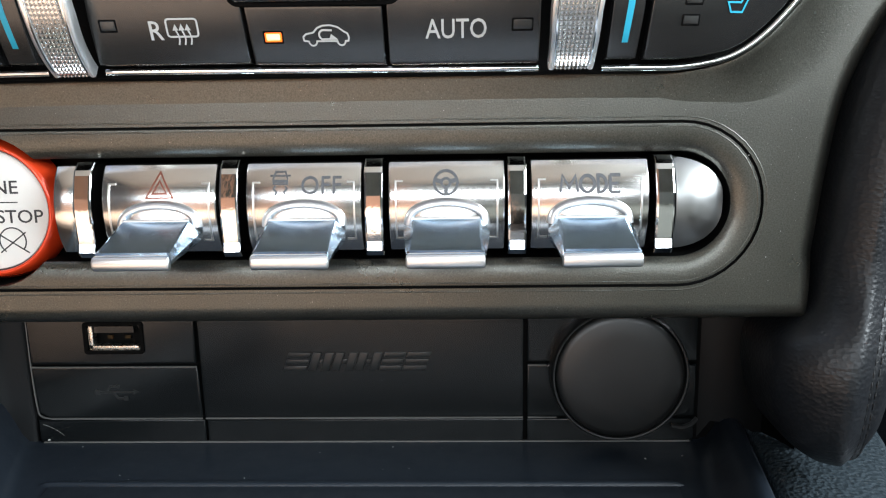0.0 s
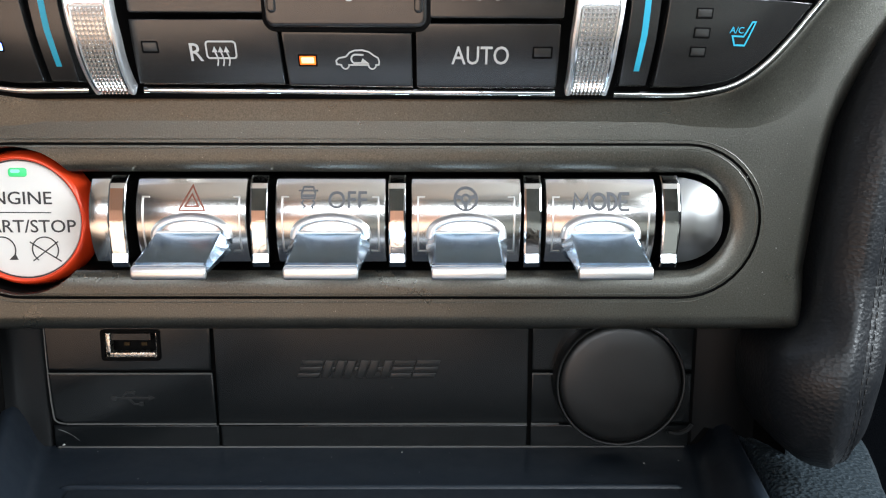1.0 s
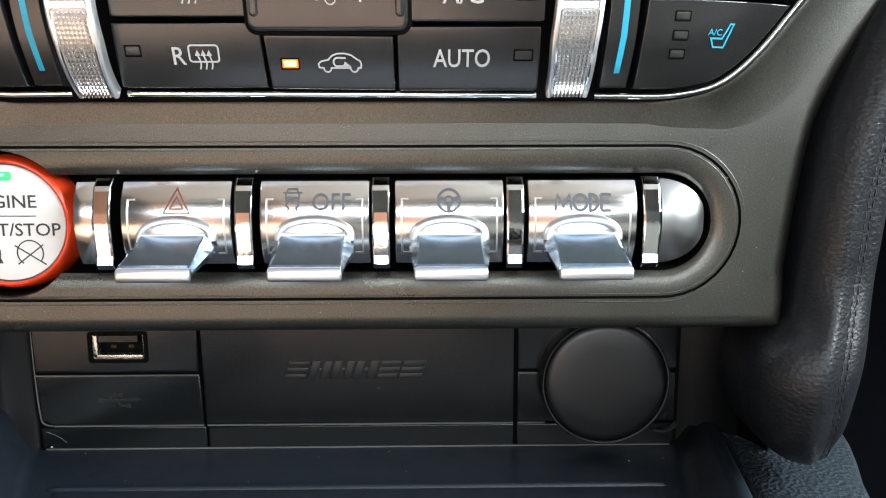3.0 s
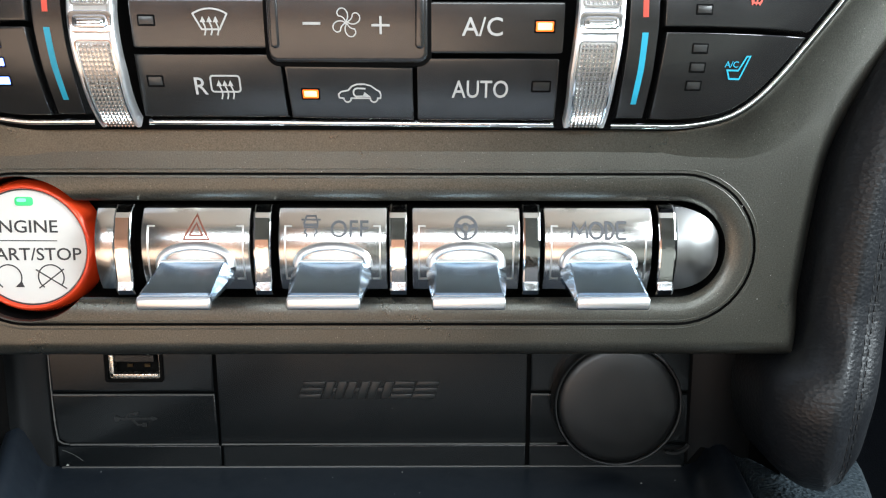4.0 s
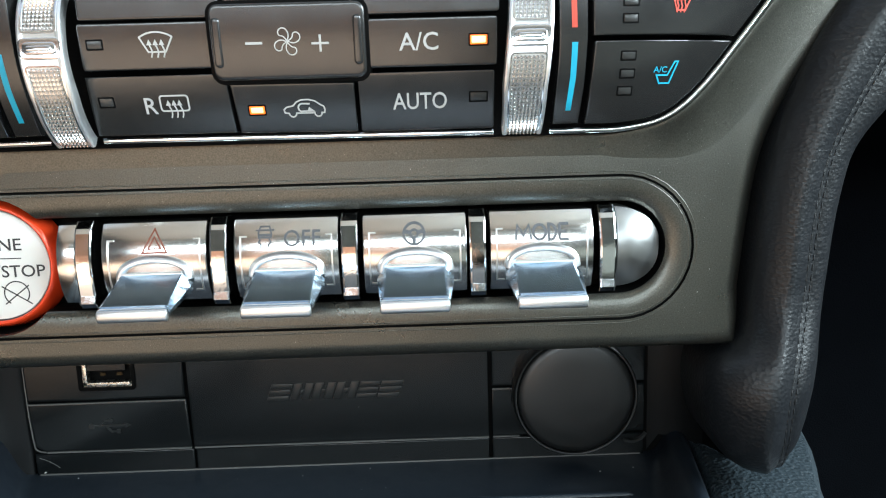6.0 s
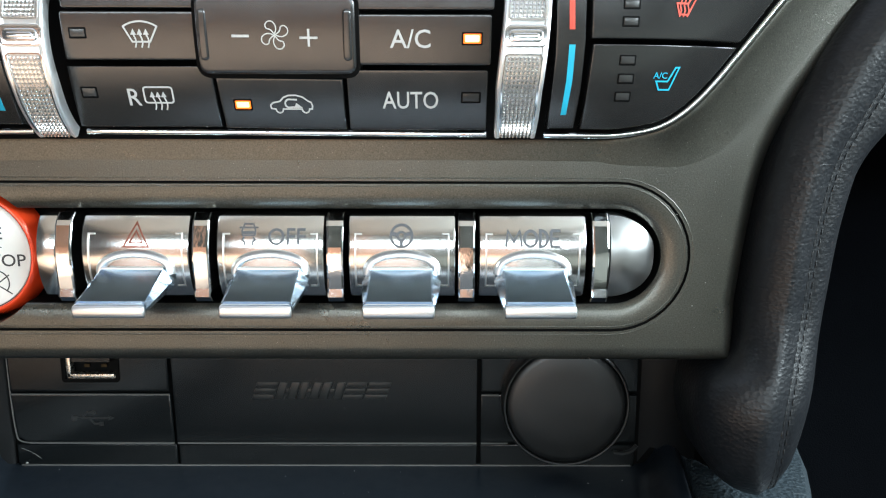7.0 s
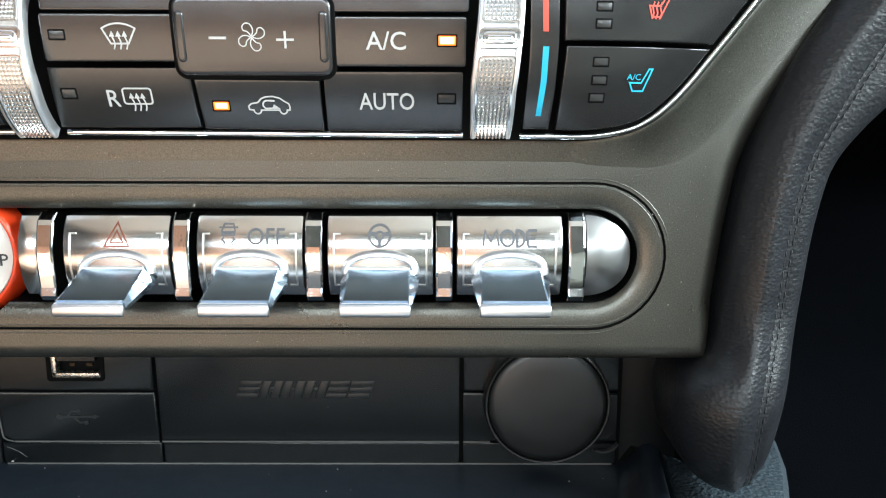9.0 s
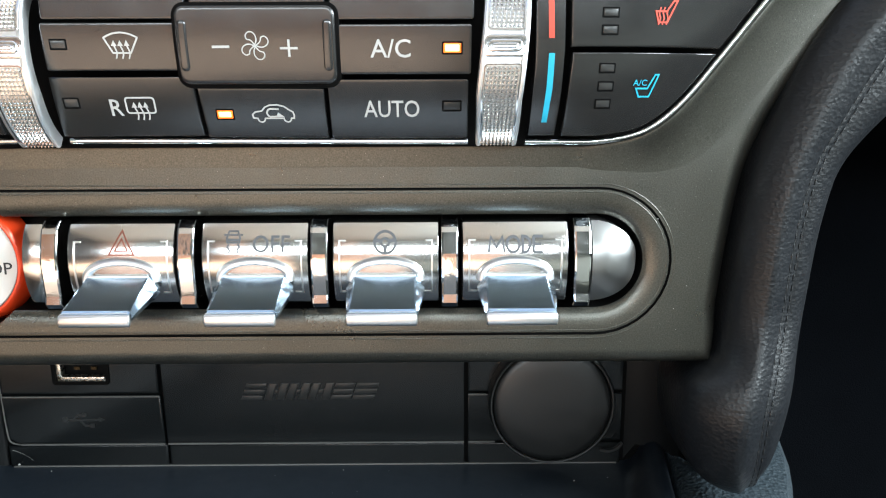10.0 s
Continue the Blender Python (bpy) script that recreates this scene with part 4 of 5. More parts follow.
bm = B()
hx = CENTRES[0] + 0.2
stroke(bm, [(hx - 2.5, 23.6), (hx + 2.5, 23.6), (hx, 28.3)], 0.34, True, 0.05)
stroke(bm, [(hx - 1.3, 24.35), (hx + 1.3, 24.35), (hx, 26.7)], 0.30, True, 0.05)
etch(toggles[0], bm, ETCH_RED)
bm = B()
sx = -32.2
stroke(bm, [(sx - 1.25, 25.9), (sx + 1.25, 25.9), (sx + 1.35, 26.8), (sx + 0.9, 28.1), (sx - 0.9, 28.1), (sx - 1.35, 26.8)], 0.3, True, 0.05)
stroke(bm, [(sx - 1.2, 26.4), (sx + 1.2, 26.4)], 0.5, False, 0.06)
stroke(bm, [(sx - 1.9, 27.4), (sx + 1.9, 27.4)], 0.3, False, 0.05)
for s in (-1, 1):
    stroke(bm, [(sx + s * 0.9, 25.6), (sx + s * 1.25, 25.0), (sx + s * 0.7, 24.4), (sx + s * 1.0, 23.8)], 0.32, False, 0.05)
etch(toggles[1], bm)
etch(toggles[1], lettering("OFF", -28.3, -20.8, 23.9, 27.3, 0.05))
bm = B()
wx, wz = -1.5, 25.8
stroke(bm, arc(wx, wz, 2.15, 0, 360, 28)[:-1], 0.5, True, 0.05)
stroke(bm, arc(wx, wz, 0.8, 0, 360, 14)[:-1], 0.45, True, 0.05)
for a in (15, 165, 270):
    stroke(bm, [(wx + 0.9 * math.cos(radians(a)), wz + 0.9 * math.sin(radians(a))), (wx + 2.0 * math.cos(radians(a)), wz + 2.0 * math.sin(radians(a)))], 0.75, False, 0.05)
etch(toggles[2], bm)
bm = B()
mz0, mz1 = 23.75, 26.85
for line in ([(19.5, mz0), (19.9, mz1), (21.1, mz0 + 0.9), (22.3, mz1), (22.7, mz0)], [(28.6, mz1), (28.6, mz0)], [(30.5, mz0), (28.6, mz0)]):
    stroke(bm, line, 0.58, False, 0.05)
stroke(bm, [(28.6, mz1), (30.5, mz1)], 0.58, False, 0.06)
stroke(bm, [(28.6, 25.3), (30.1, 25.3)], 0.5, False, 0.06)
stroke(bm, arc(24.45, 25.3, 1.3, 0, 360, 20, 1.5)[:-1], 0.58, True, 0.05)
stroke(bm, [(26.4, mz0), (26.4, mz1)] + arc(26.7, 25.3, 1.2, 90, -90, 10, 1.55), 0.58, True, 0.055)
etch(toggles[3], bm)


# ---- start button ----
def start_button():
    cx, cz = -90.7, 21.1
    t = thing("start_button", cx, 6, cz, "round white start button with glossy red bezel and lit green lamp", "start button")
    bm = B()
    turned(bm, cx, cz, [(12.0, 2.9), (12.05, 1.85), (12.2, 1.5), (12.5, 1.4), (12.9, 1.6), (13.3, 2.3), (13.9, 4.2), (14.3, 6.0), (14.25, 6.6), (13.4, 6.8), (12.0, 6.8), (12.0, 2.9)], 72, True)
    part("bezel", bm, RED_GLOSS, t, "glossy red metallic bezel ring", degrees=50)
    bm = B()
    turned(bm, cx, cz, [(0.02, 1.88), (8.0, 1.92), (11.0, 2.06), (11.7, 2.2), (11.9, 2.6), (11.9, 6.0)], 64)
    face = part("button_face", bm, FACE_WHITE, t, "white plastic button face", degrees=50)
    bm = B()
    turned(bm, cx, cz, [(11.8, 2.3), (11.87, 2.15), (12.03, 2.15), (12.08, 2.8), (11.75, 2.8), (11.8, 2.3)], 64, True)
    part("face_rim", bm, INK, face, "thin dark seam round the face")

    def fy(x, z):
        d = math.hypot(x - cx, z - cz)
        return 1.85 + 0.16 * (d / 11.0) ** 4
    for text, x0, x1, z0, z1 in (("ENGINE", -98.1, -84.3, 24.2, 26.8), ("START/STOP", -101.4, -79.9, 18.5, 21.1)):
        part("lettering", drape(lettering(text, x0, x1, z0, z1, 0.04, 0.006), fy), INK, face)
    bm = B()
    stroke(bm, [(-98.0, 22.6), (-84.6, 22.55)], 0.2, False, 0.04)
    stroke(bm, arc(-95.0, 15.0, 2.6, 235, -40, 22), 0.26, False, 0.04)
    loops(bm, [[(-93.9, 0, 12.9), (-92.0, 0, 12.9), (-92.5, 0, 14.2)], [(-93.9, -0.04, 12.9), (-92.0, -0.04, 12.9), (-92.5, -0.04, 14.2)]], True, True, True)
    stroke(bm, arc(-86.4, 15.0, 2.6, 235, -40, 22), 0.26, False, 0.04)
    stroke(bm, [(-89.4, 16.6), (-83.4, 12.6)], 0.26, False, 0.055)
    stroke(bm, [(-89.0, 12.7), (-83.7, 16.7)], 0.26, False, 0.07)
    part("symbol", drape(bm, fy), INK, face)
    bm = B()
    plate(bm, rounded(-92.6, -88.9, 29.7, 31.5, 0.6, 4), -0.1, 0.5, 0.15)
    part("indicator_lens", drape(bm, fy), GREEN_LED, face, "lit green indicator")
    bm = B()
    plate(bm, rounded(-92.1, -90.2, 30.5, 31.2, 0.3, 3), -0.16, 0.1, 0.03, 1)
    part("lens_core", drape(bm, fy), GREEN_CORE, face)


start_button()


# ---- storage bin under the fascia ----
BACK = 33.3       # depth of the rear panels of the bin
FLOOR = -41.7


def bin_panels():
    t = thing("bin_rear_panel", -23, 36, FLOOR, "black plastic rear panel of the storage bin with narrow joints", "panel")
    def panel(name, poly, label="", y=BACK, bevel=0.35, depth=3.0):
        bm = B()
        plate(bm, poly, y, depth, bevel)
        return part(name, bm, BIN, t, label)
    # panel with the opening for the socket
    hole = rounded(-91.2, -76.4, -18.4, -10.3, 0.8, 4)
    outer = [(-105.2, -21.0), (-64.0, -21.0), (-64.0, 1.0), (-105.8, 1.0)]
    bm = B()
    loops(bm, [[(x, y, z) for x, z in p] for p, y in ((offset(outer, 0.6), BACK), (offset(outer, 0.35), BACK), (offset(outer, 0.1), BACK + 0.1), (outer, BACK + 0.4), (outer, BACK + 3.0))])
    bm.verts.ensure_lookup_table()
    rim = bm.verts[:4]
    inner = [bm.verts.new((x, BACK, z)) for x, z in hole]
    back = [bm.verts.new((x, BACK + 3.0, z)) for x, z in hole]
    m = len(hole)
    edges = [bm.edges.get((rim[i], rim[(i + 1) % 4])) for i in range(4)]
    for i in range(m):
        bm.faces.new((inner[i], inner[(i + 1) % m], back[(i + 1) % m], back[i]))
    edges += [bm.edges.get((inner[i], inner[(i + 1) % m])) for i in range(m)]
    bmesh.ops.triangle_fill(bm, edges=edges, use_beauty=True)
    part("port_panel", bm, BIN, t)
    low = panel("blank_panel", [(-101.9, -35.0), (-63.4, -35.0), (-63.8, -21.7), (-105.2, -21.7), (-104.4, -33.6)], "black panel with a moulded connector symbol")
    mid = panel("centre_panel", [(-62.8, -35.0), (15.9, -35.0), (15.9, 1.0), (-63.4, 1.0)], "black centre panel with raised slanted bars")
    panel("side_panel", [(16.8, -21.0), (57.5, -21.0), (57.5, 1.0), (16.8, 1.0)])
    panel("side_panel", [(16.8, -35.0), (57.5, -35.0), (57.5, -21.7), (16.8, -21.7)])
    for x0, x1 in ((-105.0, -63.0), (-62.4, 15.9), (16.8, 57.5)):
        panel("lower_strip", [(x0, FLOOR), (x1, FLOOR), (x1, -35.7), (x0, -35.7)], "", BACK + 0.3)
    # pale edges along the joints
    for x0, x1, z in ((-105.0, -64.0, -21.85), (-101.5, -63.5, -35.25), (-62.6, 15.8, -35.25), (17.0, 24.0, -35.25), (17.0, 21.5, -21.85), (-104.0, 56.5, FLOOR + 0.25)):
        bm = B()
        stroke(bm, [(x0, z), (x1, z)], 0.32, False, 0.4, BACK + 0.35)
        part("joint_edge", bm, EDGE, t, "paler joint edge")
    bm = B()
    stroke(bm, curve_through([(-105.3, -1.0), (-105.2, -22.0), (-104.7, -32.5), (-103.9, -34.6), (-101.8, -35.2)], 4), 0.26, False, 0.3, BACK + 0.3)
    part("joint_edge", bm, EDGE, t, "paler joint edge")
    bm = B()
    plate(bm, [(-120, FLOOR), (72, FLOOR), (72, 1.0), (-74.0, 1.0), (-74.0, -20.0), (-94.0, -20.0), (-94.0, 1.0), (-120, 1.0)], BACK + 1.6, 1.5, 0.1)
    part("backing", bm, BLACK, t)
    # unreadable raised badge: slanted bars
    x = -42.6
    for i, w in enumerate((6.0, 5.6, 5.8, 6.0, 5.6, 6.2)):
        sl, gap = 1.6, 0.45
        if i in (0, 4, 5):
            bars = [(0, w - gap, -22.9, -21.65), (0, w - gap, -21.2, -20.0), (0, w - gap, -19.55, -18.3)]
        else:
            bars = [(0, 2.1, -22.9, -18.3), (2.1, w - gap - 2.1, -21.2, -20.0), (w - gap - 2.1, w - gap, -22.9, -18.3)]
        for a, b, z0, z1 in bars:
            k0, k1 = (z0 + 22.9) / 4.6 * sl, (z1 + 22.9) / 4.6 * sl
            bm = B()
            plate(bm, [(x + a + k0, z0), (x + b + k0, z0), (x + b + k1, z1), (x + a + k1, z1)], BACK - 0.4, 0.7, 0.22, 2)
            part("badge_bar", bm, EMBOSS, mid)
        x += w
    # connector symbol, moulded
    bm = B()
    stroke(bm, [(-88.9, -28.2), (-79.8, -28.2)], 0.45, False, 0.35, BACK)
    stroke(bm, [(-87.0, -28.2), (-85.6, -26.7), (-84.3, -26.7)], 0.4, False, 0.38, BACK)
    stroke(bm, [(-85.2, -28.2), (-83.8, -29.8), (-82.4, -29.8)], 0.4, False, 0.4, BACK)
    turned(bm, -89.0, -28.2, [(0.02, BACK - 0.42), (0.75, BACK - 0.4), (0.85, BACK)], 16)
    turned(bm, -83.9, -26.7, [(0.02, BACK - 0.44), (0.5, BACK - 0.42), (0.6, BACK)], 14)
    block(bm, -82.5, -81.5, BACK - 0.43, BACK, -30.3, -29.3)
    loops(bm, [[(-80.2, BACK, -28.9), (-78.6, BACK, -28.2), (-80.2, BACK, -27.5)], [(-80.2, BACK - 0.2, -28.9), (-78.6, BACK - 0.2, -28.2), (-80.2, BACK - 0.2, -27.5)]], True, True, True)
    part("connector_symbol", bm, EMBOSS, low, "moulded connector symbol")


bin_panels()


def usb_port():
    x0, x1, z0, z1 = -90.6, -76.8, -17.6, -10.9
    t = thing("usb_port", (x0 + x1) / 2, BACK, z0, "black framed usb socket with a bright metal shell", "usb port")
    def frame_ring(name, a, b, y0, y1, mat, label=""):
        bm = B()
        loops(bm, [[(x, y, z) for x, z in p] for p, y in ((a, y1), (a, y0), (b, y0), (b, y1), (a, y1))])
        return part(name, bm, mat, t, label, degrees=30)
    o = rounded(x0 - 0.6, x1 + 0.4, z0 - 0.8, z1 + 0.6, 0.8, 4)
    frame_ring("surround", o, offset(o, 0.9), BACK - 0.35, BACK + 1.0, BLACK, "glossy black surround")
    s = rounded(x0 + 0.4, x1 - 0.6, z0 + 0.1, z1 - 0.2, 0.7, 4)
    frame_ring("shell", s, offset(s, 0.16), BACK + 0.25, BACK + 3.0, USB_METAL, "bright tinned metal shell")
    bm = B()
    plate(bm, offset(s, 0.1), BACK + 2.9, 0.6, 0.05)
    part("rear", bm, BLACK, t)
    for bx0, bx1, bz0, bz1 in ((x0 + 1.3, x1 - 1.0, z0 + 0.3, z0 + 1.25), (x0 + 0.6, x0 + 1.6, z0 + 1.2, z1 - 0.5)):
        bm = B()
        plate(bm, rounded(bx0, bx1, bz0, bz1, 0.25, 3), BACK + 0.1, 2.0, 0.15)
        part("shell_lip", bm, USB_METAL, t, "bright folded shell lip")
    bm = B()
    block(bm, x0 + 1.8, x1 - 2.2, BACK + 0.5, BACK + 3.0, -13.2, -11.6)
    part("tongue", bm, BIN, t, "black plastic tongue")
    for x in (x0 + 4.8, x0 + 9.2):
        bm = B()
        block(bm, x - 0.7, x + 0.7, BACK + 2.4, BACK + 2.9, -15.2, -14.4)
        part("spring_tab", bm, COPPER, t, "small spring tab")


usb_port()


def socket_cap():
    cx, cz = 38.3, -23.0
    t = thing("socket_cap", cx, BACK, cz - 15.8, "round soft black cap over the power socket", "socket cap")
    bm = B()
    turned(bm, cx, cz, [(0.02, 27.6), (9.0, 27.7), (13.4, 28.0), (14.7, 28.35), (15.1, 28.9), (15.15, 30.0)], 72)
    part("disc", bm, CAP, t, "slightly domed soft black disc", degrees=50)
    bm = B()
    turned(bm, cx, cz, [(15.3, 30.0), (15.35, 28.8), (15.5, 28.45), (15.8, 28.4), (16.1, 28.7), (16.25, 29.6), (16.25, 33.3), (15.3, 33.3), (15.3, 30.0)], 72, True)
    part("rim", bm, CAP, t, "thin glossy rim", degrees=50)
    bm = B()
    stroke(bm, curve_through([(51.2, -36.0), (53.5, -36.4), (55.8, -35.6), (57.0, -34.2)], 5), 0.6, False, 1.2, 30.8)
    part("pull_tab", bm, EMBOSS, t, "curved pull tab")


socket_cap()


def tray():
    t = thing("storage_tray", -23, 15, FLOOR, "blue-black plastic storage tray with sloping side walls", "tray")
    # stations along the depth: y, floor left, rim left, floor right, rim right
    rows = [(36.0, -108.2, -115.6, 60.2, 66.0), (25.0, -103.6, -111.0, 57.5, 63.9), (15.0, -99.6, -106.8, 55.0, 62.0), (5.0, -95.7, -102.6, 52.8, 60.3), (-10.0, -89.9, -96.5, 49.6, 57.6), (-22.0, -85.3, -91.7, 47.4, 55.6), (-70.0, -68.0, -74.0, 40.0, 48.0)]
    bm = B()
    rings = []
    for y, fl, rl, fr, rr in rows:
        up = 1.6 * max(0.0, (y - 5.0) / 31.0)
        prof = [(rl - 3.4, -37.0 + up), (rl - 3.1, -33.0 + up), (rl - 2.3, -31.1 + up), (rl - 0.9, -30.3 + up), (rl + 0.5, -30.7 + up), (rl + 1.7, -32.2 + up), (fl - 2.0, FLOOR + 2.2), (fl - 0.6, FLOOR + 0.4), (fl + 1.2, FLOOR)]
        m = 12
        prof += [(fl + 1.2 + (fr - 1.2 - fl - 1.2) * i / m, FLOOR) for i in range(1, m)]
        prof += [(fr - 1.2, FLOOR), (fr + 0.6, FLOOR + 0.5), (fr + 2.0, FLOOR + 2.0), (rr - 2.6, -37.2), (rr - 1.3, -35.6), (rr + 0.4, -34.7), (rr + 2.0, -34.8), (rr + 3.1, -36.0), (rr + 3.6, -39.5)]
        rings.append([(x, y, z) for x, z in prof])
    loops(bm, rings, False)
    part("shell", bm, TRAY, t, degrees=50)
    # front lip of the floor recess
    bm = B()
    rings = []
    for x, k in ((-93.0, 0.3), (-92.0, 0.8), (-90.5, 1.0), (46.5, 1.0), (48.0, 0.8), (49.0, 0.3)):
        rings.append([(x, 11.6 - 0.9 * k * math.cos(a), FLOOR - 0.2 + 1.1 * k * math.sin(a)) for a in [math.pi * i / 8 for i in range(9)]])
    loops(bm, rings, True, True, True)
    part("floor_ridge", bm, TRAY, t, "low rounded ridge across the floor", degrees=50)
    bm = B()
    rings = [[(-23 + (x + 23) * (1.0 if y > 0 else 0.96 if y > -50 else 0.8), y, z) for x in (-90.0, -60, -23, 10, 47.5)] for y, z in ((10.9, FLOOR + 0.05), (10.0, FLOOR + 0.45), (-10, FLOOR + 0.6), (-22, FLOOR + 0.6), (-69, FLOOR + 0.6))]
    loops(bm, rings, False)
    part("mat", bm, TRAY, t, "smooth floor mat", degrees=50)
    # inner side walls of the bin
    bm = B()
    rings = []
    for x, y in curve_through([(-105.6, 35.5), (-106.6, 34.2), (-108.6, 33.4), (-111.0, 32.4), (-112.6, 30.8), (-113.4, 28.0)], 3):
        zb = FLOOR - 0.2 if x > -112 else -33.0
        rings.append([(x, y, zb), (x, y, -15.0), (x, y, 0.5)])
    loops(bm, rings, False)
    part("side_wall", bm, BIN_SIDE, t, "dark flared side wall of the bin", degrees=60)
    bm = B()
    loops(bm, [[(x, y, -33.0), (x, y, -15.0), (x, y, 0.5)] for x, y in ((-113.3, 28.4), (-116.0, 28.0), (-121.0, 25.0), (-125.0, 15.0), (-126.0, 1.5))], False)
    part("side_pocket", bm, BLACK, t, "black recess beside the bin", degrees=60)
    bm = B()
    rings = []
    for x, y in ((57.1, 36.0), (58.4, 35.0), (61.5, 33.8), (65.5, 31.8), (68.6, 28.6), (70.2, 24.5)):
        zl = FLOOR + 0.1 if x < 60 else -36.4
        rings.append([(x, y, zl), (x, y, -35.8 if x < 60 else -34.0), (x, y, -15.0), (x, y, 0.5)])
    loops(bm, rings, False)
    part("side_wall", bm, BIN_SIDE, t, "dark side wall of the bin", degrees=60)
    bm = B()
    loops(bm, [[(x, y, -35.3), (x, y, -15.0), (x, y, 0.4)] for x, y in ((70.1, 24.6), (72.0, 20.5), (73.0, 17.5), (73.6, 15.0))], False)
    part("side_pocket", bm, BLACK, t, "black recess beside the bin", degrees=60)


tray()


def console_side(name, pts, label):
    """Grained console surface beside the tray."""
    t = thing(name, pts[0][1][0][0], 0, -80, label, "console side")
    for part_name, a, b in (("top_pad", 0, 6), ("flank", 5, 9)):
        bm = B()
        loops(bm, [[(x, y, z) for x, z in prof[a:b]] for y, prof in pts], False)
        part(part_name, bm, GRAIN, t, "", 60)
    return t


rows = []
for y, rr, wide in ((40.0, 70.5, 31.0), (25.0, 67.8, 29.5), (15.0, 66.0, 27.5), (5.0, 64.2, 25.0), (-10.0, 61.6, 22.5), (-22.0, 59.6, 21.0), (-70.0, 52.4, 18.0)):
    rows.append((y, [(rr, -39.5), (rr + 0.6, -36.8), (rr + 2.0, -35.6), (rr + 0.4 * wide, -34.9), (rr + 0.85 * wide, -35.2), (rr + wide, -36.2), (rr + wide + 1.6, -38.6), (rr + wide + 2.6, -60.0), (rr + wide + 3.5, -330.0)]))
console_side("grained_console", rows, "blue-black grained vinyl console side beside the tray")
rows = []
for y, rl in ((40.0, -120.4), (25.0, -114.8), (15.0, -110.6), (5.0, -106.4), (-10.0, -100.3), (-22.0, -95.5), (-70.0, -78.0)):
    rows.append((y, [(rl, -35.5), (rl - 0.8, -32.6), (rl - 2.4, -31.2), (rl - 9.0, -30.6), (rl - 15.0, -31.6), (rl - 18.0, -33.0), (rl - 20.0, -40.0), (rl - 22.0, -330.0)]))
console_side("grained_console", rows, "blue-black grained vinyl console flank beside the bin")


# ---- padded leather bolster beside the fascia ----
def bolster(sign=1):
    """Sign -1 gives the mirrored one on the driver's side."""
    t = thing("knee_bolster", 77 if sign > 0 else 2 * SYM - 77, 20, -30, "charcoal grained leather knee bolster with a stitched seam", "bolster")
    # height, contact with the fascia, crest, seam, outer edge, front of the crest
    spine = curve_through([(-31.0, 72.0, 74.0, 75.5, 77.0, -1.0), (-29.6, 69.3, 72.6, 76.3, 79.4, -4.0), (-26.5, 65.6, 70.4, 75.9, 81.0, -7.2), (-21.0, 62.3, 68.9, 75.5, 82.7, -9.8), (-12.0, 60.6, 68.7, 75.6, 84.1, -11.2), (-5.0, 62.0, 69.3, 76.0, 84.9, -11.8), (1.0, 68.3, 69.9, 76.4, 85.3, -12.0), (13.0, 70.0, 70.9, 77.0, 86.2, -12.4), (28.0, 71.3, 71.8, 78.0, 87.6, -12.8), (41.0, 73.5, 74.3, 80.4, 90.5, -13.0), (51.0, 77.4, 77.6, 84.6, 95.6, -13.0), (62.0, 83.2, 82.4, 90.2, 103.0, -13.0), (76.0, 92.6, 91.6, 99.6, 113.0, -13.0), (98.0, 105.4, 104.4, 113.0, 128.0, -13.0)], 12)

    def mx(x):
        return x if sign > 0 else 2 * SYM - x
    seam_lines = [[], []]
    rings = []
    for zz, xl, xc, xs, xr, yf in spine:
        xr += 0.6
        edge_y = yf + 14.0
        # the upper part of the padding stands less proud and is rounder
        k = max(0.0, min(1.0, (zz + 14.0) / 26.0))
        flat = yf * (1.0 - 0.5 * k * k * (3 - 2 * k))
        xc, xs = (8.0 + (x - 8.0) * (150.0 + flat) / (150.0 + yf) for x in (xc, xs))
        yf = flat
        a, b, c = xc - xl, xs - xc, xr - xs
        seam_y = yf + 2.5
        prof = [(xl + 0.4, 16.0), (xl, 6.0), (xl, 2.0)]
        for i in range(1, 10):
            q = radians(10 * i)
            prof.append((xl + (a + 0.35 * b) * (0.5 * (1 - math.cos(q)) + 0.5 * math.sin(q) ** 2 * i / 9), 2.0 + (yf - 2.0) * (0.55 * math.sin(q) + 0.45 * i / 9)))
        prof += [(xc + 0.55 * b, yf + 0.55), (xc + 0.75 * b, yf + 1.3), (xs - 0.7, yf + 1.95), (xs - 0.3, yf + 2.2), (xs, seam_y), (xs + 0.3, yf + 2.4), (xs + 0.8, yf + 2.6), (xs + 1.25, yf + 3.0), (xs + 1.6, yf + 2.9)]
        prof += [(xs + u * c, seam_y + v * (edge_y - seam_y)) for u, v in ((0.42, 0.14), (0.62, 0.26), (0.82, 0.48), (0.95, 0.74), (1.0, 1.0))]
        prof += [(xr - 0.1, edge_y + 6.0), (xr - 1.0, 22.0)]
        tilt = max(0.0, min(1.0, (zz - 38.0) / 20.0)) * 0.35

        def up(x):
            return zz + tilt * (xl + 0.36 * (xr - xl) - x) * 1.4
        rings.append([(mx(x), y, up(x)) for x, y in prof])
        seam_lines[0].append((mx(xs), yf + 2.5, zz + tilt * (xl + 0.36 * (xr - xl) - xs) * 1.4))
        seam_lines[1].append((mx(xs + 1.3), yf + 2.95, zz + tilt * (xl + 0.36 * (xr - xl) - xs - 1.3) * 1.4))
    bm = B()
    loops(bm, rings, False)
    low = rings[0]
    mid = bm.verts.new((mx(74.5), 8.0, -31.4))
    bm.verts.ensure_lookup_table()
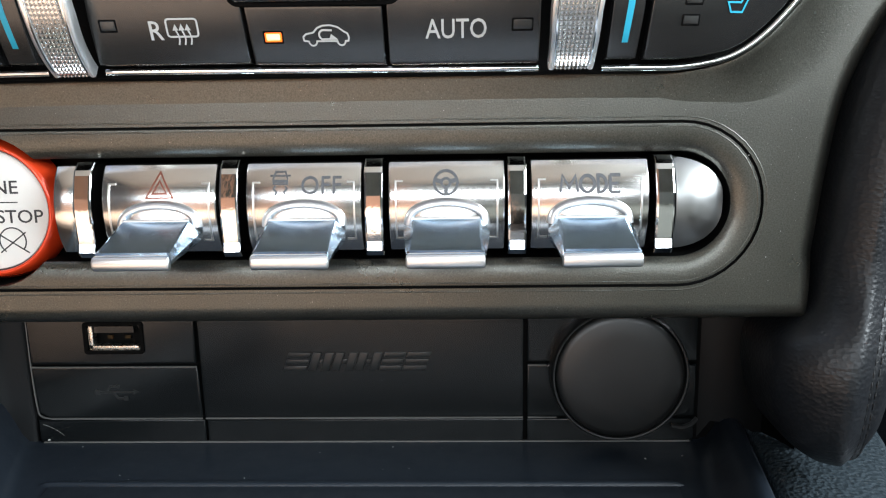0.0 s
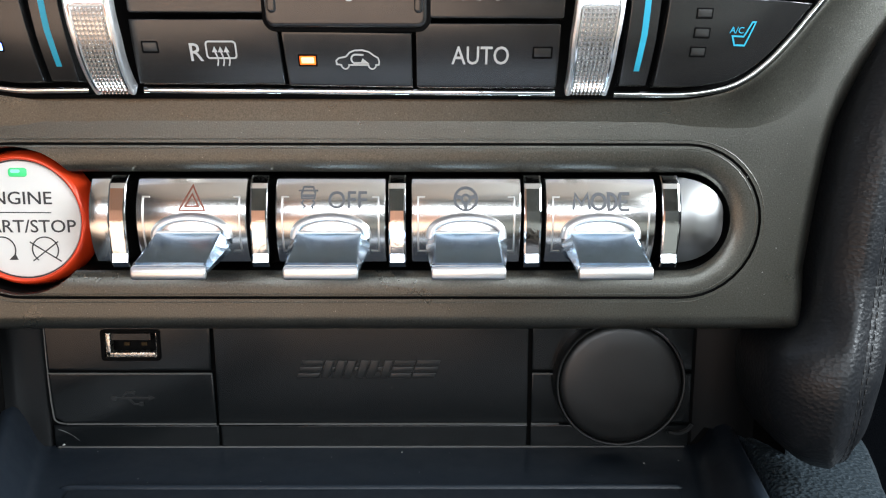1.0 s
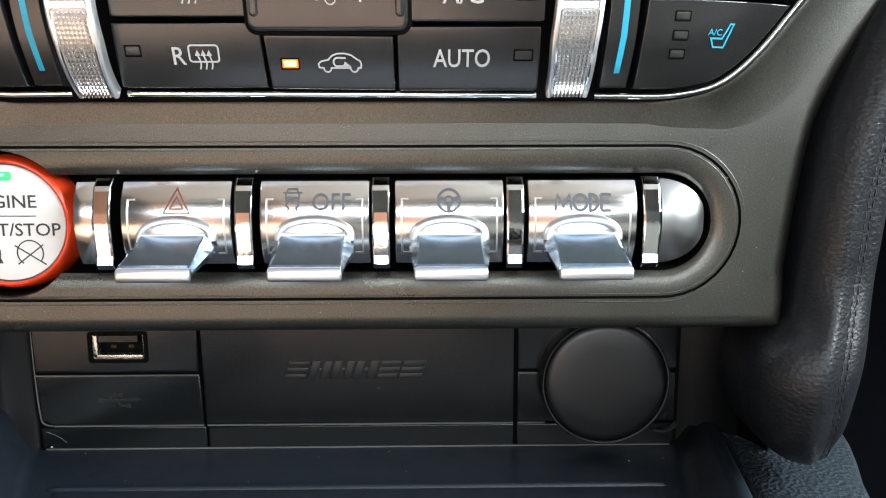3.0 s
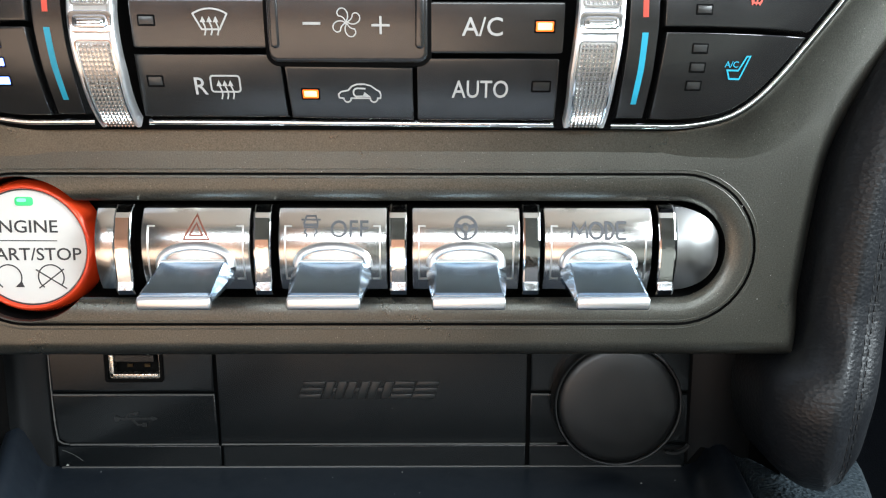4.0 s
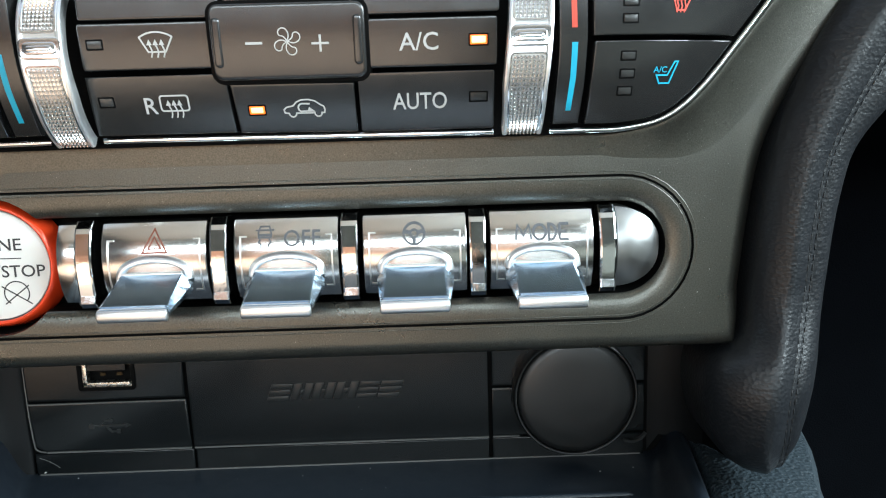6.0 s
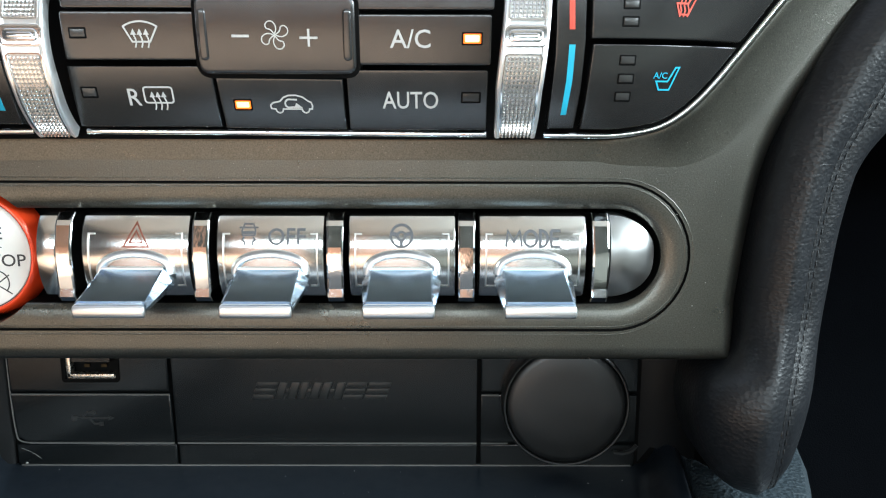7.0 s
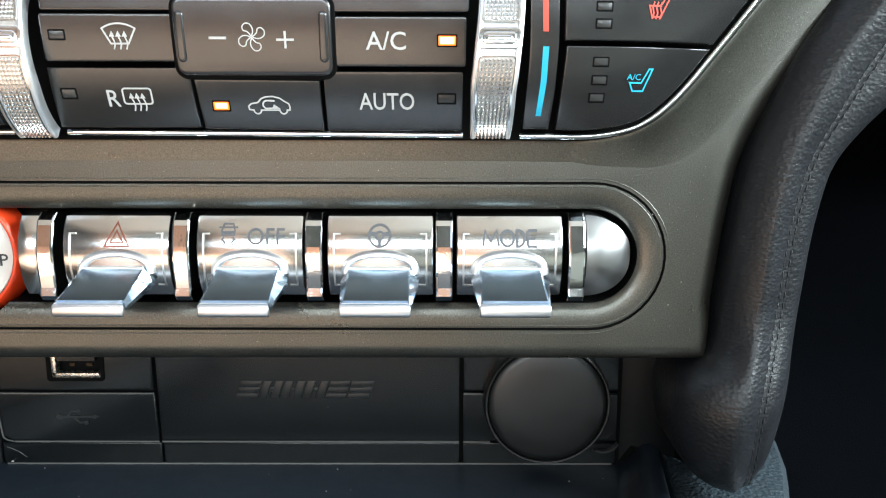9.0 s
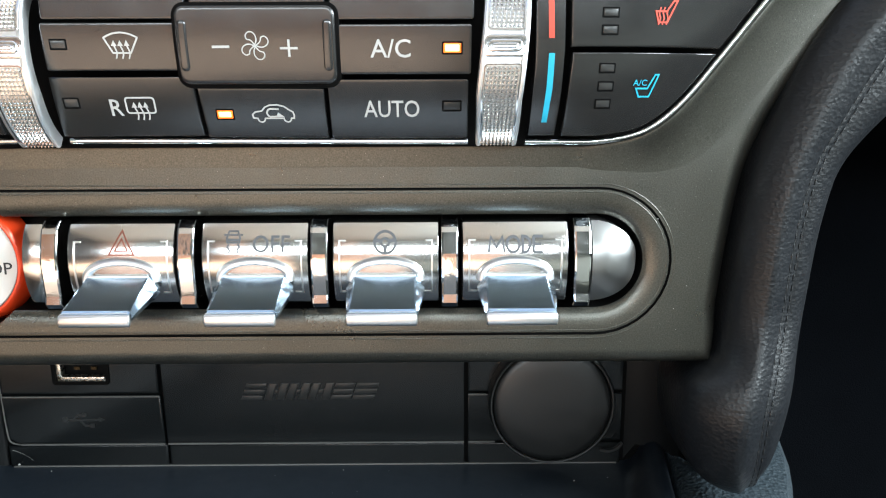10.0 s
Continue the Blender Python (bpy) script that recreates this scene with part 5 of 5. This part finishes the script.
    for i in range(len(low) - 1):
        bm.faces.new((bm.verts[i + 1], bm.verts[i], mid))
    part("cushion", bm, LEATHER, t, "grained leather padding", degrees=80)
    for line in seam_lines:
        bm = B()
        total = [0.0]
        for a, b in zip(line, line[1:]):
            total.append(total[-1] + (Vector(b) - Vector(a)).length)
        s, k = 6.0, 0
        while s < total[-1] - 3:
            while total[k + 1] < s:
                k += 1
            a, b = Vector(line[k]), Vector(line[k + 1])
            d = (b - a).normalized()
            p = a + d * (s - total[k])
            side = d.cross(Vector((0, 1, 0))).normalized()
            rr = []
            for u, r in ((-0.7, 0.05), (-0.45, 0.12), (0.0, 0.15), (0.45, 0.12), (0.7, 0.05)):
                c = p + d * u
                rr.append([tuple(c + side * r * math.cos(q) + Vector((0, -0.1 - r * math.sin(q), 0))) for q in [2 * math.pi * i / 6 for i in range(6)]])
            loops(bm, rr, True, True, True)
            s += 2.2
        part("stitching", bm, THREAD, t, "row of dark stitches", degrees=60)


bolster(1)

# ---- lint and dust ----
bm = B()
rng = random.Random(7)
spots = [(52.5, 25.5, FLOOR + 0.1), (43.6, 24.0, FLOOR + 0.1), (-93.0, 31.0, FLOOR + 0.1), (-102.4, 33.0, FLOOR + 1.0), (-16.0, 30.5, FLOOR + 0.1)]
for i in range(14):
    spots.append((rng.uniform(-95, 50), rng.uniform(12, 31), FLOOR + 0.05))
for i, (x, y, z) in enumerate(spots):
    r = rng.uniform(0.16, 0.42) if i < 5 else rng.uniform(0.05, 0.14)
    vs = [bm.verts.new((x + r * math.cos(a) * rng.uniform(0.6, 1.3), y + r * math.sin(a) * rng.uniform(0.6, 1.3), z)) for a in [math.pi * 2 * k / 6 for k in range(6)]]
    top = bm.verts.new((x, y, z + r * 0.9))
    for k in range(6):
        bm.faces.new((vs[k], vs[(k + 1) % 6], top))
for i in range(46):
    x, z = rng.uniform(-100, 64), rng.uniform(2, 42)
    if abs(z - 21) < 17.5 and -108 < x < 54:
        continue
    r = rng.uniform(0.05, 0.13)
    vs = [bm.verts.new((x + r * math.cos(a), -0.01, z + r * math.sin(a) * rng.uniform(0.5, 1.4))) for a in [math.pi * 2 * k / 5 for k in range(5)]]
    top = bm.verts.new((x, -0.06, z))
    for k in range(5):
        bm.faces.new((vs[k], vs[(k + 1) % 5], top))
stroke(bm, curve_through([(-102.8, -36.0), (-101.4, -36.5), (-99.4, -37.6), (-97.8, -38.9)], 5), 0.035, False, 0.04, 31.8)
single("lint", bm, DUST, (0, 20, FLOOR), "scattered pale lint and dust on tray and fascia", "dust", "stuff")
